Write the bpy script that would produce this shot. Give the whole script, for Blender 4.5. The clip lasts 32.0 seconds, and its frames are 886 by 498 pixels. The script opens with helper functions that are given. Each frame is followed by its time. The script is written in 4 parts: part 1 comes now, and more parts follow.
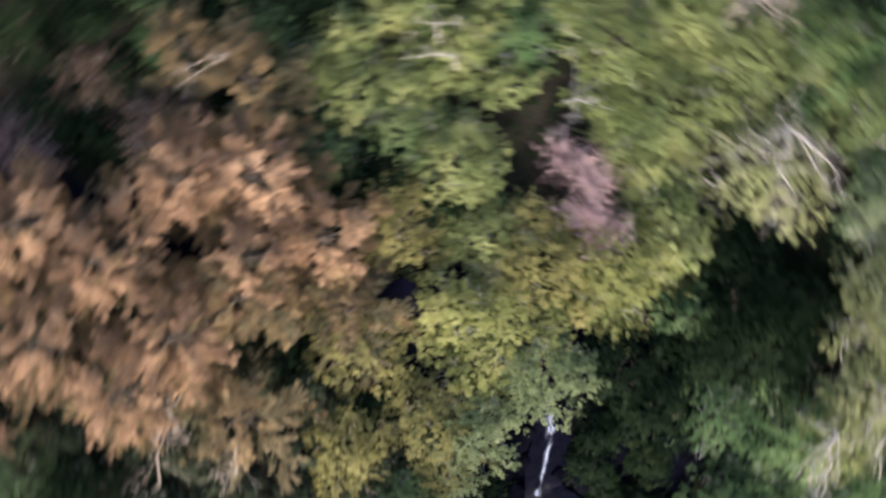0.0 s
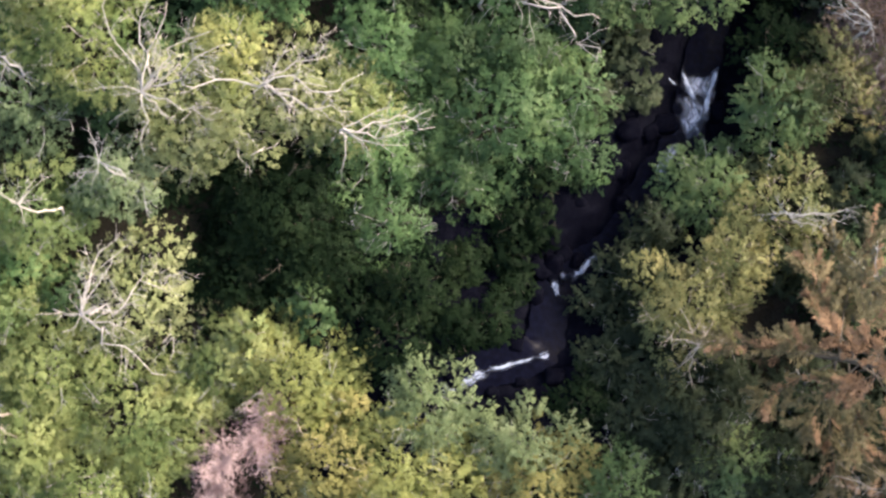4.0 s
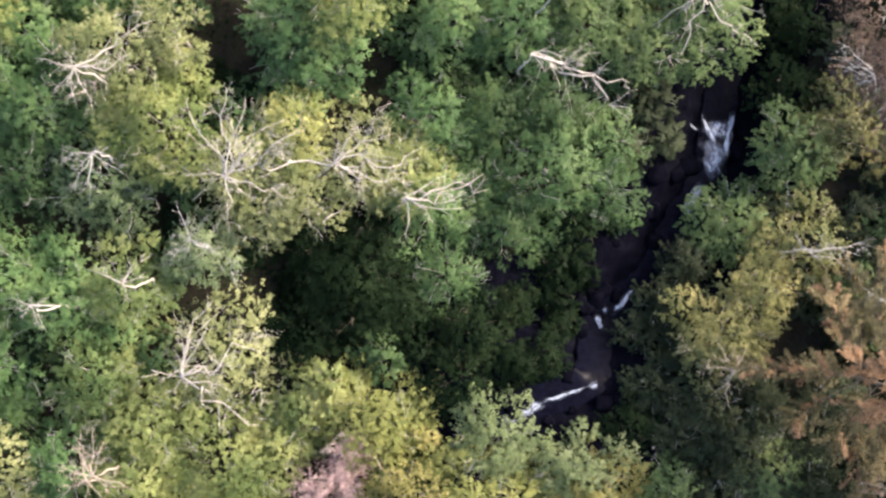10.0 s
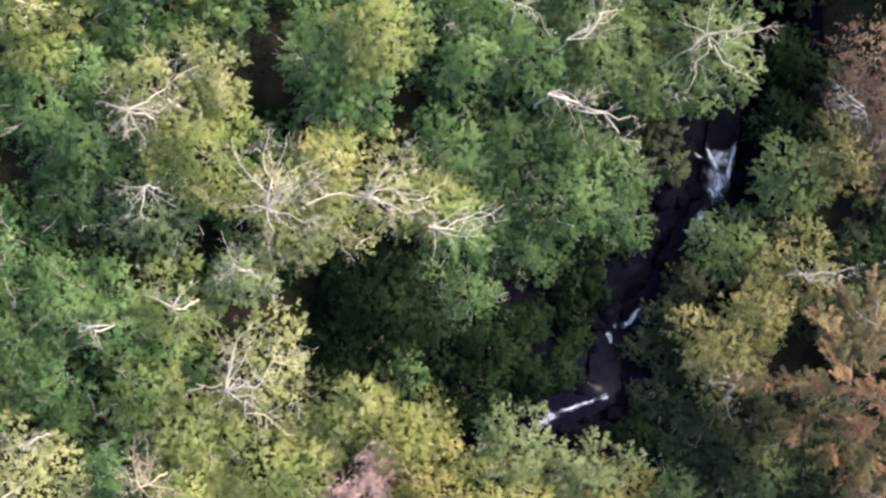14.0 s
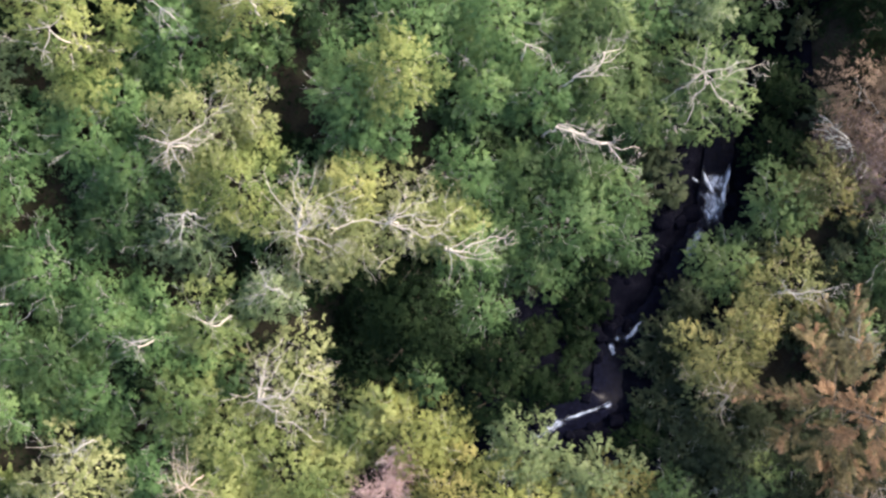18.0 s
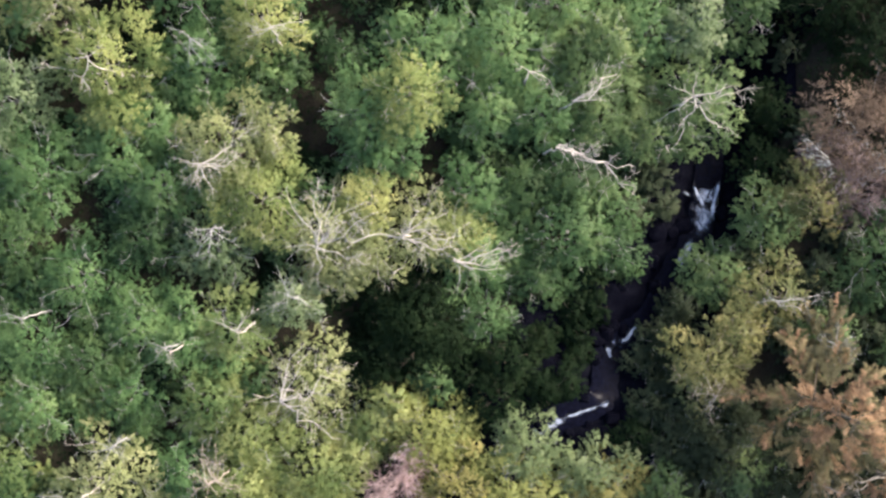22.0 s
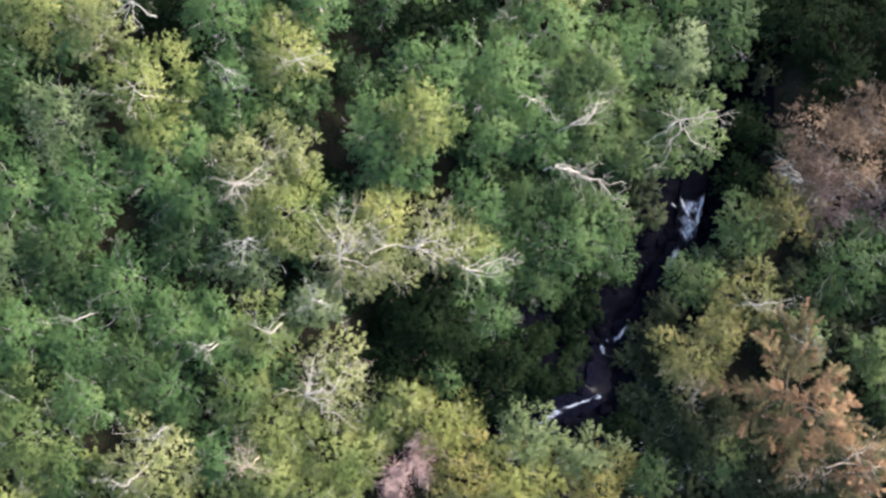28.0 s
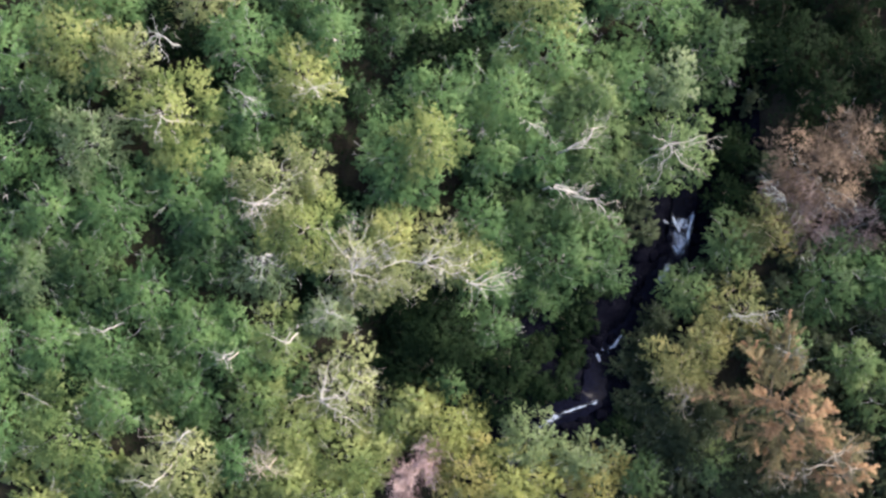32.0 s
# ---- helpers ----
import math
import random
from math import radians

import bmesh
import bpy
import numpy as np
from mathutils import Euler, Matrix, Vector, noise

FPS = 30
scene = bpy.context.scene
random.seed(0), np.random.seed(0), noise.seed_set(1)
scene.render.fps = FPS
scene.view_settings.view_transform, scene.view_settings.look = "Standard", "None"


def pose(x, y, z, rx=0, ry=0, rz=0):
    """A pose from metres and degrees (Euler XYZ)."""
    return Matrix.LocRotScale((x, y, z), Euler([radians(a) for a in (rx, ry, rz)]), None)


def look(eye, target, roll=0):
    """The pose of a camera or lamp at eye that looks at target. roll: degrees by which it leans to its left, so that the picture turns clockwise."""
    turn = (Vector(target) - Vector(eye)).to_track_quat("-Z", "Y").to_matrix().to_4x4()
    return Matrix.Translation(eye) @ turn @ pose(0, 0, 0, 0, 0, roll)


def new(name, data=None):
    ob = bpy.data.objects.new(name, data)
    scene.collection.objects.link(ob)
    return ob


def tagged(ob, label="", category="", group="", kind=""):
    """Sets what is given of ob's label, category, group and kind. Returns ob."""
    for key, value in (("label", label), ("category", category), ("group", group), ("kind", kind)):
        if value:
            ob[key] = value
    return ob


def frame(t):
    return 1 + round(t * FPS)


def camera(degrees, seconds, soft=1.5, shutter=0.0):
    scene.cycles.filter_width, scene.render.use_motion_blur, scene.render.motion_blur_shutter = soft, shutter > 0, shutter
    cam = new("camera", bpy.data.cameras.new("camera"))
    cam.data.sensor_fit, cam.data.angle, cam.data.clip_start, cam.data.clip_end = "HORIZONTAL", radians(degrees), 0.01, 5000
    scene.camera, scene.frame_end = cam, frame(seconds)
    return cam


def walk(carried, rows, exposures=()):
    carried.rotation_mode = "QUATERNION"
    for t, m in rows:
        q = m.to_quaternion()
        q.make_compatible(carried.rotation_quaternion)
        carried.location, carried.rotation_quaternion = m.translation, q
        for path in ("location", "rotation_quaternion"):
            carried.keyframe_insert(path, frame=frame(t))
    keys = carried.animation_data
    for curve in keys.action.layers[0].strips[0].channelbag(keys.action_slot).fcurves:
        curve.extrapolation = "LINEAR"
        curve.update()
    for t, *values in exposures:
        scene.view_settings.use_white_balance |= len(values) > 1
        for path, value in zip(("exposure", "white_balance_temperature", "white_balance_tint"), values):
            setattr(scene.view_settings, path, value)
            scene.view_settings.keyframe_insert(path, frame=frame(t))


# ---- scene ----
cam = camera(50.0, 32.0, soft=2.6, shutter=1.0)

# seconds, eye, Euler angles in degrees: a drone that looks straight down, turns, and climbs
PATH = [
    (0.0, -0.971, -19.183, 56.714, -1.02, -0.00, 120.07),
    (0.5, 1.760, -13.485, 55.125, 4.62, -0.01, 97.12),
    (1.0, 0.778, -10.973, 54.893, 3.93, -0.02, 73.53),
    (1.5, 0.936, -8.304, 54.756, 3.40, 0.01, 50.22),
    (2.0, 1.581, -5.836, 54.857, 2.51, 0.02, 31.43),
    (2.5, 2.428, -4.676, 54.911, 2.21, -0.00, 19.56),
    (3.0, 3.066, -4.322, 55.027, 2.38, -0.02, 11.82),
    (3.5, 3.430, -4.441, 54.994, 2.85, -0.02, 6.69),
    (5.5, 2.814, -3.914, 55.390, 2.86, 0.02, 0.49),
    (6.5, 2.099, -3.186, 56.521, 2.56, -0.02, 0.41),
    (7.5, 1.468, -2.100, 57.751, 1.96, -0.02, 0.39),
    (8.5, 0.807, -1.447, 58.861, 1.77, -0.01, 0.29),
    (10.0, 0.000, -0.715, 60.668, 1.58, -0.00, 0.16),
    (11.5, -0.668, 0.244, 62.440, 1.13, -0.00, 0.13),
    (13.0, -1.162, 1.138, 64.084, 0.73, -0.00, 0.11),
    (14.5, -1.592, 2.035, 65.760, 0.38, -0.00, 0.14),
    (16.5, -2.116, 3.144, 68.086, -0.04, -0.00, 0.06),
    (18.0, -2.481, 3.941, 69.854, -0.30, 0.00, 0.10),
    (19.5, -2.728, 4.341, 71.645, -0.33, 0.00, 0.05),
    (21.0, -2.968, 4.907, 73.503, -0.53, 0.00, 0.04),
    (22.5, -3.165, 5.514, 75.246, -0.89, 0.00, -0.00),
    (24.0, -3.400, 6.044, 77.078, -1.21, 0.00, -0.01),
    (25.5, -3.613, 6.578, 78.907, -1.56, 0.00, -0.04),
    (27.5, -3.793, 7.326, 81.312, -1.84, 0.01, 0.01),
    (29.0, -3.956, 7.828, 83.107, -1.83, 0.01, -0.01),
    (30.5, -4.196, 8.505, 85.130, -1.94, 0.01, -0.02),
    (32.0, -4.321, 9.028, 86.831, -1.92, 0.01, 0.02),
]
walk(cam, [(t, pose(x, y, z, rx, ry, rz)) for t, x, y, z, rx, ry, rz in PATH], exposures=[(0.0, 1.58, 6450, 18), (3.0, 1.92, 6720, 15), (9.0, 2.1, 6950, 16), (20.0, 1.95, 6720, 12), (32.0, 1.88, 6420, 11)])

# ---- light: veiled sun from the north-east under a bright hazy sky ----
SUN_ELEVATION, SUN_AZIMUTH = 31.0, 63.0  # azimuth clockwise from +y
world = bpy.data.worlds.new("world")
scene.world = world
world.use_nodes = True
wn = world.node_tree.nodes
sky = wn.new("ShaderNodeTexSky")
sky.sky_type = "NISHITA"
sky.sun_disc = False
sky.sun_elevation = radians(SUN_ELEVATION)
sky.sun_rotation = radians(SUN_AZIMUTH)
sky.dust_density = 2.5
wn["Background"].inputs["Strength"].default_value = 0.125
world.node_tree.links.new(sky.outputs["Color"], wn["Background"].inputs["Color"])
sun = new("sun", bpy.data.lights.new("sun", "SUN"))
sun.data.energy = 2.8
sun.data.angle = radians(13.0)
sun.data.color = (1.0, 0.93, 0.82)
sx = math.cos(radians(SUN_ELEVATION)) * math.sin(radians(SUN_AZIMUTH))
sy = math.cos(radians(SUN_ELEVATION)) * math.cos(radians(SUN_AZIMUTH))
sun.matrix_world = look((sx * 90, sy * 90, math.sin(radians(SUN_ELEVATION)) * 90), (0, 0, 0))


# ---- materials ----
def node_material(name):
    m = bpy.data.materials.new(name)
    m.use_nodes = True
    nt = m.node_tree
    return m, nt.nodes, nt.links, nt.nodes["Principled BSDF"]


def ramp(nodes, stops):
    r = nodes.new("ShaderNodeValToRGB")
    e = r.color_ramp.elements
    while len(e) < len(stops):
        e.new(0.5)
    for k, (p, c) in enumerate(stops):
        e[k].position, e[k].color = p, (*c, 1)
    return r


def leaf_material(name, dark, mid, light, gloss=0.55, through_light=0.42, shine=0.18):
    """Leaves: each leaf has its own tone, patches of the crown differ, some light passes through."""
    m, n, l, p = node_material(name)
    geo, obj, tex = n.new("ShaderNodeNewGeometry"), n.new("ShaderNodeObjectInfo"), n.new("ShaderNodeTexCoord")
    big = n.new("ShaderNodeTexNoise")
    big.inputs["Scale"].default_value = 0.42
    big.inputs["Detail"].default_value = 3
    l.new(geo.outputs["Position"], big.inputs["Vector"])
    a = n.new("ShaderNodeMath")
    a.operation = "MULTIPLY_ADD"
    l.new(geo.outputs["Random Per Island"], a.inputs[0])
    a.inputs[1].default_value = 0.2
    b = n.new("ShaderNodeMath")
    b.operation = "MULTIPLY_ADD"
    l.new(big.outputs["Fac"], b.inputs[0])
    b.inputs[1].default_value = 1.5
    b.inputs[2].default_value = -0.52
    l.new(b.outputs[0], a.inputs[2])
    c = n.new("ShaderNodeMath")
    c.operation = "MULTIPLY_ADD"
    l.new(obj.outputs["Random"], c.inputs[0])
    c.inputs[1].default_value = 0.24
    l.new(a.outputs[0], c.inputs[2])
    r = ramp(n, ((0.08, dark), (0.5, mid), (0.95, light)))
    l.new(c.outputs[0], r.inputs["Fac"])
    l.new(r.outputs["Color"], p.inputs["Base Color"])
    p.inputs["Roughness"].default_value = gloss
    p.inputs["Specular IOR Level"].default_value = shine
    tr, mix = n.new("ShaderNodeBsdfTranslucent"), n.new("ShaderNodeMixShader")
    l.new(r.outputs["Color"], tr.inputs["Color"])
    mix.inputs["Fac"].default_value = through_light
    l.new(p.outputs[0], mix.inputs[1])
    l.new(tr.outputs[0], mix.inputs[2])
    l.new(mix.outputs[0], n["Material Output"].inputs["Surface"])
    return m


def rough_material(name, stops, scale, rough=0.85, bump=0.4, fine=6.0, distance=0.05, shine=0.4):
    m, n, l, p = node_material(name)
    geo = n.new("ShaderNodeNewGeometry")
    big, small = n.new("ShaderNodeTexNoise"), n.new("ShaderNodeTexNoise")
    for node, s in ((big, scale), (small, scale * fine)):
        node.inputs["Scale"].default_value = s
        node.inputs["Detail"].default_value = 5
        l.new(geo.outputs["Position"], node.inputs["Vector"])
    a = n.new("ShaderNodeMath")
    a.operation = "MULTIPLY_ADD"
    l.new(small.outputs["Fac"], a.inputs[0])
    a.inputs[1].default_value = 0.5
    b = n.new("ShaderNodeMath")
    b.operation = "MULTIPLY"
    l.new(big.outputs["Fac"], b.inputs[0])
    b.inputs[1].default_value = 0.5
    l.new(b.outputs[0], a.inputs[2])
    r = ramp(n, stops)
    l.new(a.outputs[0], r.inputs["Fac"])
    l.new(r.outputs["Color"], p.inputs["Base Color"])
    p.inputs["Roughness"].default_value = rough
    p.inputs["Specular IOR Level"].default_value = shine
    bu = n.new("ShaderNodeBump")
    bu.inputs["Strength"].default_value = bump
    bu.inputs["Distance"].default_value = distance
    l.new(a.outputs[0], bu.inputs["Height"])
    l.new(bu.outputs[0], p.inputs["Normal"])
    return m


LEAF = {
    "green": leaf_material("leaf_green", (0.039, 0.089, 0.034), (0.112, 0.196, 0.073), (0.22, 0.305, 0.118)),
    # green leaf at about half its tone, standing in for half shade
    "deep": leaf_material("leaf_painted_half_shade", (0.022, 0.05, 0.02), (0.06, 0.109, 0.041), (0.115, 0.17, 0.062)),
    # near-black green: the gorge's shade is painted into the leaf colour
    "dark": leaf_material("leaf_painted_shade_dark", (0.004, 0.0088, 0.004), (0.0105, 0.021, 0.009), (0.024, 0.038, 0.0155), through_light=0.3, shine=0.03),
    "yelgreen": leaf_material("leaf_yellow_green", (0.07, 0.112, 0.037), (0.205, 0.245, 0.088), (0.37, 0.375, 0.15)),
    "lime": leaf_material("leaf_lime", (0.08, 0.128, 0.041), (0.24, 0.28, 0.096), (0.42, 0.41, 0.16)),
    "yellow": leaf_material("leaf_yellow", (0.11, 0.138, 0.044), (0.295, 0.31, 0.1), (0.46, 0.44, 0.18)),
    "gold": leaf_material("leaf_gold", (0.105, 0.105, 0.037), (0.28, 0.26, 0.088), (0.46, 0.395, 0.155)),
    "olive": leaf_material("leaf_olive", (0.047, 0.085, 0.032), (0.122, 0.183, 0.07), (0.245, 0.285, 0.115)),
    "straw": leaf_material("leaf_straw", (0.08, 0.1, 0.038), (0.235, 0.232, 0.09), (0.45, 0.375, 0.16)),
    "pale": leaf_material("leaf_pale_green", (0.1, 0.13, 0.05), (0.255, 0.28, 0.12), (0.45, 0.45, 0.235)),
    "grey": leaf_material("leaf_grey_green", (0.06, 0.098, 0.045), (0.155, 0.21, 0.1), (0.29, 0.335, 0.185)),
    "willow": leaf_material("leaf_silver_green", (0.07, 0.105, 0.046), (0.2, 0.25, 0.112), (0.37, 0.41, 0.21)),
    "spring": leaf_material("leaf_spring_green", (0.055, 0.1, 0.034), (0.16, 0.215, 0.078), (0.3, 0.335, 0.13)),
    # green leaf a step darker, with light half shade put into its tone
    "fern": leaf_material("leaf_green_half_shade", (0.03, 0.068, 0.026), (0.085, 0.15, 0.056), (0.17, 0.235, 0.09)),
    "amber": leaf_material("leaf_amber", (0.045, 0.064, 0.025), (0.118, 0.12, 0.046), (0.25, 0.2, 0.08)),
    # dull copy whose colour carries the shade of taller trees
    "shade": leaf_material("leaf_painted_shade_dull", (0.016, 0.023, 0.013), (0.045, 0.06, 0.032), (0.09, 0.105, 0.056), shine=0.08),
    "bronze": leaf_material("leaf_bronze", (0.055, 0.058, 0.03), (0.17, 0.145, 0.075), (0.36, 0.27, 0.145)),
    "ash": leaf_material("leaf_ash_grey", (0.05, 0.055, 0.038), (0.13, 0.13, 0.1), (0.24, 0.23, 0.18)),
    "orange": leaf_material("leaf_orange", (0.13, 0.08, 0.048), (0.4, 0.25, 0.145), (0.68, 0.47, 0.29)),
    "russet": leaf_material("leaf_russet", (0.085, 0.068, 0.035), (0.25, 0.175, 0.085), (0.46, 0.32, 0.16)),
    "rust": leaf_material("leaf_rust", (0.06, 0.044, 0.034), (0.19, 0.132, 0.094), (0.39, 0.275, 0.19)),
    "mauve": leaf_material("leaf_mauve", (0.07, 0.05, 0.05), (0.19, 0.14, 0.14), (0.34, 0.26, 0.25)),
    "pink": leaf_material("leaf_pink", (0.2, 0.12, 0.115), (0.36, 0.24, 0.235), (0.52, 0.38, 0.37)),
}
BARK_PALE = rough_material("bark_pale", ((0.3, (0.29, 0.255, 0.215)), (0.55, (0.45, 0.41, 0.365)), (0.8, (0.61, 0.575, 0.53))), 3.0, 0.8, 0.3)
BARK_GREY = rough_material("bark_grey", ((0.3, (0.16, 0.15, 0.14)), (0.55, (0.34, 0.33, 0.31)), (0.8, (0.55, 0.54, 0.52))), 3.0, 0.85, 0.3)
BARK_TAN = rough_material("bark_tan", ((0.3, (0.22, 0.17, 0.13)), (0.55, (0.41, 0.34, 0.27)), (0.8, (0.58, 0.5, 0.42))), 3.0, 0.8, 0.3)
BARK_BROWN = rough_material("bark_brown", ((0.3, (0.05, 0.038, 0.028)), (0.55, (0.12, 0.095, 0.07)), (0.8, (0.22, 0.18, 0.14))), 4.0, 0.9, 0.5)
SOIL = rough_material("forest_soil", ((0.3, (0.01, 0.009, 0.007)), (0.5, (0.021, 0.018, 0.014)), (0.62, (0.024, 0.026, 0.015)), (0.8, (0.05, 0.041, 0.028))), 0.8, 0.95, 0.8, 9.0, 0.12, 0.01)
# wet rock, taken down to near black to hold the gorge's shade
ROCK = rough_material("wet_rock_shade_dark", ((0.3, (0.0012, 0.0012, 0.0026)), (0.5, (0.0022, 0.0023, 0.0048)), (0.7, (0.006, 0.0064, 0.0098)), (0.85, (0.018, 0.02, 0.026))), 1.6, 0.6, 0.8, 7.0, 0.08, 0.005)


def water_material():
    m, n, l, p = node_material("stream_water")
    geo, no = n.new("ShaderNodeNewGeometry"), n.new("ShaderNodeTexNoise")
    no.inputs["Scale"].default_value = 3.5
    no.inputs["Detail"].default_value = 6
    l.new(geo.outputs["Position"], no.inputs["Vector"])
    r = ramp(n, ((0.35, (0.0015, 0.0015, 0.004)), (0.75, (0.004, 0.0045, 0.011))))
    l.new(no.outputs["Fac"], r.inputs["Fac"])
    l.new(r.outputs["Color"], p.inputs["Base Color"])
    p.inputs["Roughness"].default_value = 0.3
    p.inputs["Specular IOR Level"].default_value = 0.03
    bu = n.new("ShaderNodeBump")
    bu.inputs["Strength"].default_value = 0.2
    bu.inputs["Distance"].default_value = 0.06
    l.new(no.outputs["Fac"], bu.inputs["Height"])
    l.new(bu.outputs[0], p.inputs["Normal"])
    return m


WATER = water_material()


def foam_material():
    """White water: streaks of foam drawn out along the flow, clear water between them."""
    m, n, l, p = node_material("white_water")
    uv, fade = n.new("ShaderNodeUVMap"), n.new("ShaderNodeAttribute")
    uv.uv_map, fade.attribute_name = "flow", "foam"
    stretch, fine = n.new("ShaderNodeMapping"), n.new("ShaderNodeMapping")
    stretch.inputs["Scale"].default_value = (7.0, 1.5, 1.0)
    fine.inputs["Scale"].default_value = (16.0, 5.0, 1.0)
    total = None
    for node, detail in ((stretch, 4), (fine, 3)):
        no = n.new("ShaderNodeTexNoise")
        no.inputs["Scale"].default_value = 1.0
        no.inputs["Detail"].default_value = detail
        no.inputs["Distortion"].default_value = 0.6
        l.new(uv.outputs["UV"], node.inputs["Vector"])
        l.new(node.outputs["Vector"], no.inputs["Vector"])
        if total is None:
            total = no.outputs["Fac"]
        else:
            add = n.new("ShaderNodeMath")
            add.operation = "MULTIPLY_ADD"
            l.new(no.outputs["Fac"], add.inputs[0])
            add.inputs[1].default_value = 0.5
            l.new(total, add.inputs[2])
            total = add.outputs[0]
    add = n.new("ShaderNodeMath")
    l.new(total, add.inputs[0])
    l.new(fade.outputs["Fac"], add.inputs[1])
    cover = n.new("ShaderNodeMapRange")
    l.new(add.outputs[0], cover.inputs["Value"])
    cover.inputs["From Min"].default_value, cover.inputs["From Max"].default_value = 1.15, 1.8
    col = ramp(n, ((0.0, (0.11, 0.13, 0.18)), (0.6, (0.23, 0.26, 0.33)), (1.0, (0.44, 0.48, 0.55))))
    l.new(cover.outputs["Result"], col.inputs["Fac"])
    l.new(col.outputs["Color"], p.inputs["Base Color"])
    p.inputs["Roughness"].default_value = 0.55
    clear, mix = n.new("ShaderNodeBsdfTransparent"), n.new("ShaderNodeMixShader")
    l.new(cover.outputs["Result"], mix.inputs["Fac"])
    l.new(clear.outputs[0], mix.inputs[1])
    l.new(p.outputs[0], mix.inputs[2])
    l.new(mix.outputs[0], n["Material Output"].inputs["Surface"])
    return m


FOAM = foam_material()


# ---- mesh helpers ----
def mesh_of(name, verts, faces, material, smooth=False):
    me = bpy.data.meshes.new(name)
    me.from_pydata(verts if isinstance(verts, list) else verts.tolist(), [], faces if isinstance(faces, list) else faces.tolist())
    me.materials.append(material)
    if smooth:
        me.shade_smooth()
    return me


def part_of(name, me, parent, label="", kind="", place=None):
    ob = new(name, me)
    ob.parent = parent
    if place is not None:
        ob.matrix_basis = place
    return tagged(ob, label, kind=kind)


class Tubes:
    """Gathers tapered tubes along bent lines into one mesh."""

    def __init__(self):
        self.v, self.f = [], []

    def add(self, pts, r0, r1, sides=5):
        base, m = len(self.v), len(pts)
        for k, p in enumerate(pts):
            a, b = pts[max(k - 1, 0)], pts[min(k + 1, m - 1)]
            d = (b - a).normalized() if (b - a).length > 1e-6 else Vector((0, 0, 1))
            u = d.orthogonal().normalized()
            w = d.cross(u)
            r = r0 + (r1 - r0) * k / (m - 1)
            for s in range(sides):
                ang = 2 * math.pi * s / sides
                self.v.append(tuple(p + (u * math.cos(ang) + w * math.sin(ang)) * r))
        for k in range(m - 1):
            for s in range(sides):
                t = (s + 1) % sides
                i = base + k * sides
                self.f.append((i + s, i + t, i + sides + t, i + sides + s))
        self.f.append(tuple(base + (m - 1) * sides + s for s in range(sides)))

    def mesh(self, name, material):
        return mesh_of(name, self.v, self.f, material, True)


def bent(rng, a, b, n, wobble, sag=0.0):
    """A crooked line from a to b."""
    a, b = Vector(a), Vector(b)
    d = b - a
    ln = d.length
    pts, off = [], Vector((0, 0, 0))
    for k in range(n + 1):
        t = k / n
        if 0 < k < n:
            off = off * 0.6 + Vector((rng.gauss(0, 1), rng.gauss(0, 1), rng.gauss(0, 0.6))) * wobble * ln
        elif k == n:
            off = off * 0.5
        pts.append(a + d * t + off + Vector((0, 0, sag * ln * math.sin(math.pi * t))))
    return pts


def limb(tubes, rng, a, b, r0, twigs=6, depth=2, wobble=0.05, spread=0.55, flat=0.5):
    """A limb from a to b that forks into twigs, which fork again."""
    ln = (Vector(b) - Vector(a)).length
    pts = bent(rng, a, b, max(3, int(ln / 0.6)), wobble, 0.06)
    tubes.add(pts, r0, max(r0 * 0.25, 0.007), 5 if r0 > 0.03 else 3)
    if depth <= 0:
        return pts
    for k in range(twigs):
        t = rng.uniform(0.22, 0.97)
        i = min(int(t * (len(pts) - 1)), len(pts) - 2)
        d = (pts[i + 1] - pts[i]).normalized()
        side = d.cross(Vector((0, 0, 1)))
        side = side.normalized() if side.length > 1e-4 else Vector((1, 0, 0))
        way = d * rng.uniform(0.4, 0.9) + side * rng.choice((-1, 1)) * rng.uniform(0.35, 1.0) * spread * 1.6 + Vector((0, 0, rng.uniform(-0.2, 1.0) * flat))
        tl = ln * rng.uniform(0.18, 0.45) * (1.15 - 0.5 * t)
        limb(tubes, rng, pts[i], pts[i] + way.normalized() * tl, max(r0 * (0.4 - 0.2 * t), 0.009), max(2, twigs // 2), depth - 1, wobble * 1.3, spread, flat)
    return pts


# ---- the ground: a gorge that falls to the north, with banks on both sides ----
STREAM = [Vector(p) for p in ((9, -44, 6.0), (5.5, -26, 5.0), (1.6, -14, 4.4), (2.6, -10.4, 4.1), (4.1, -9.1, 3.9), (6.3, -8.0, 3.75), (9.1, -7.1, 3.5), (9.2, -5.5, 2.5),
                              (9.7, -3.1, 1.5), (12.8, -1.3, 1.35), (15.0, 2.8, 1.2), (16.8, 5.8, 0.95), (17.6, 9.8, 0.3), (18.6, 15.0, -0.6), (20.5, 26.0, -2.0), (24.0, 48.0, -4.5))]


def stream_at(x, y):
    """Distance to the stream, its height there, and the side (positive: east)."""
    best = (1e9, 0, 1)
    for a, b in zip(STREAM, STREAM[1:]):
        dx, dy = b.x - a.x, b.y - a.y
        t = min(1, max(0, ((x - a.x) * dx + (y - a.y) * dy) / (dx * dx + dy * dy)))
        px, py = a.x + t * dx, a.y + t * dy
        d = math.hypot(x - px, y - py)
        if d < best[0]:
            best = (d, a.z + t * (b.z - a.z), 1 if dx * (y - a.y) - dy * (x - a.x) < 0 else -1)
    return best


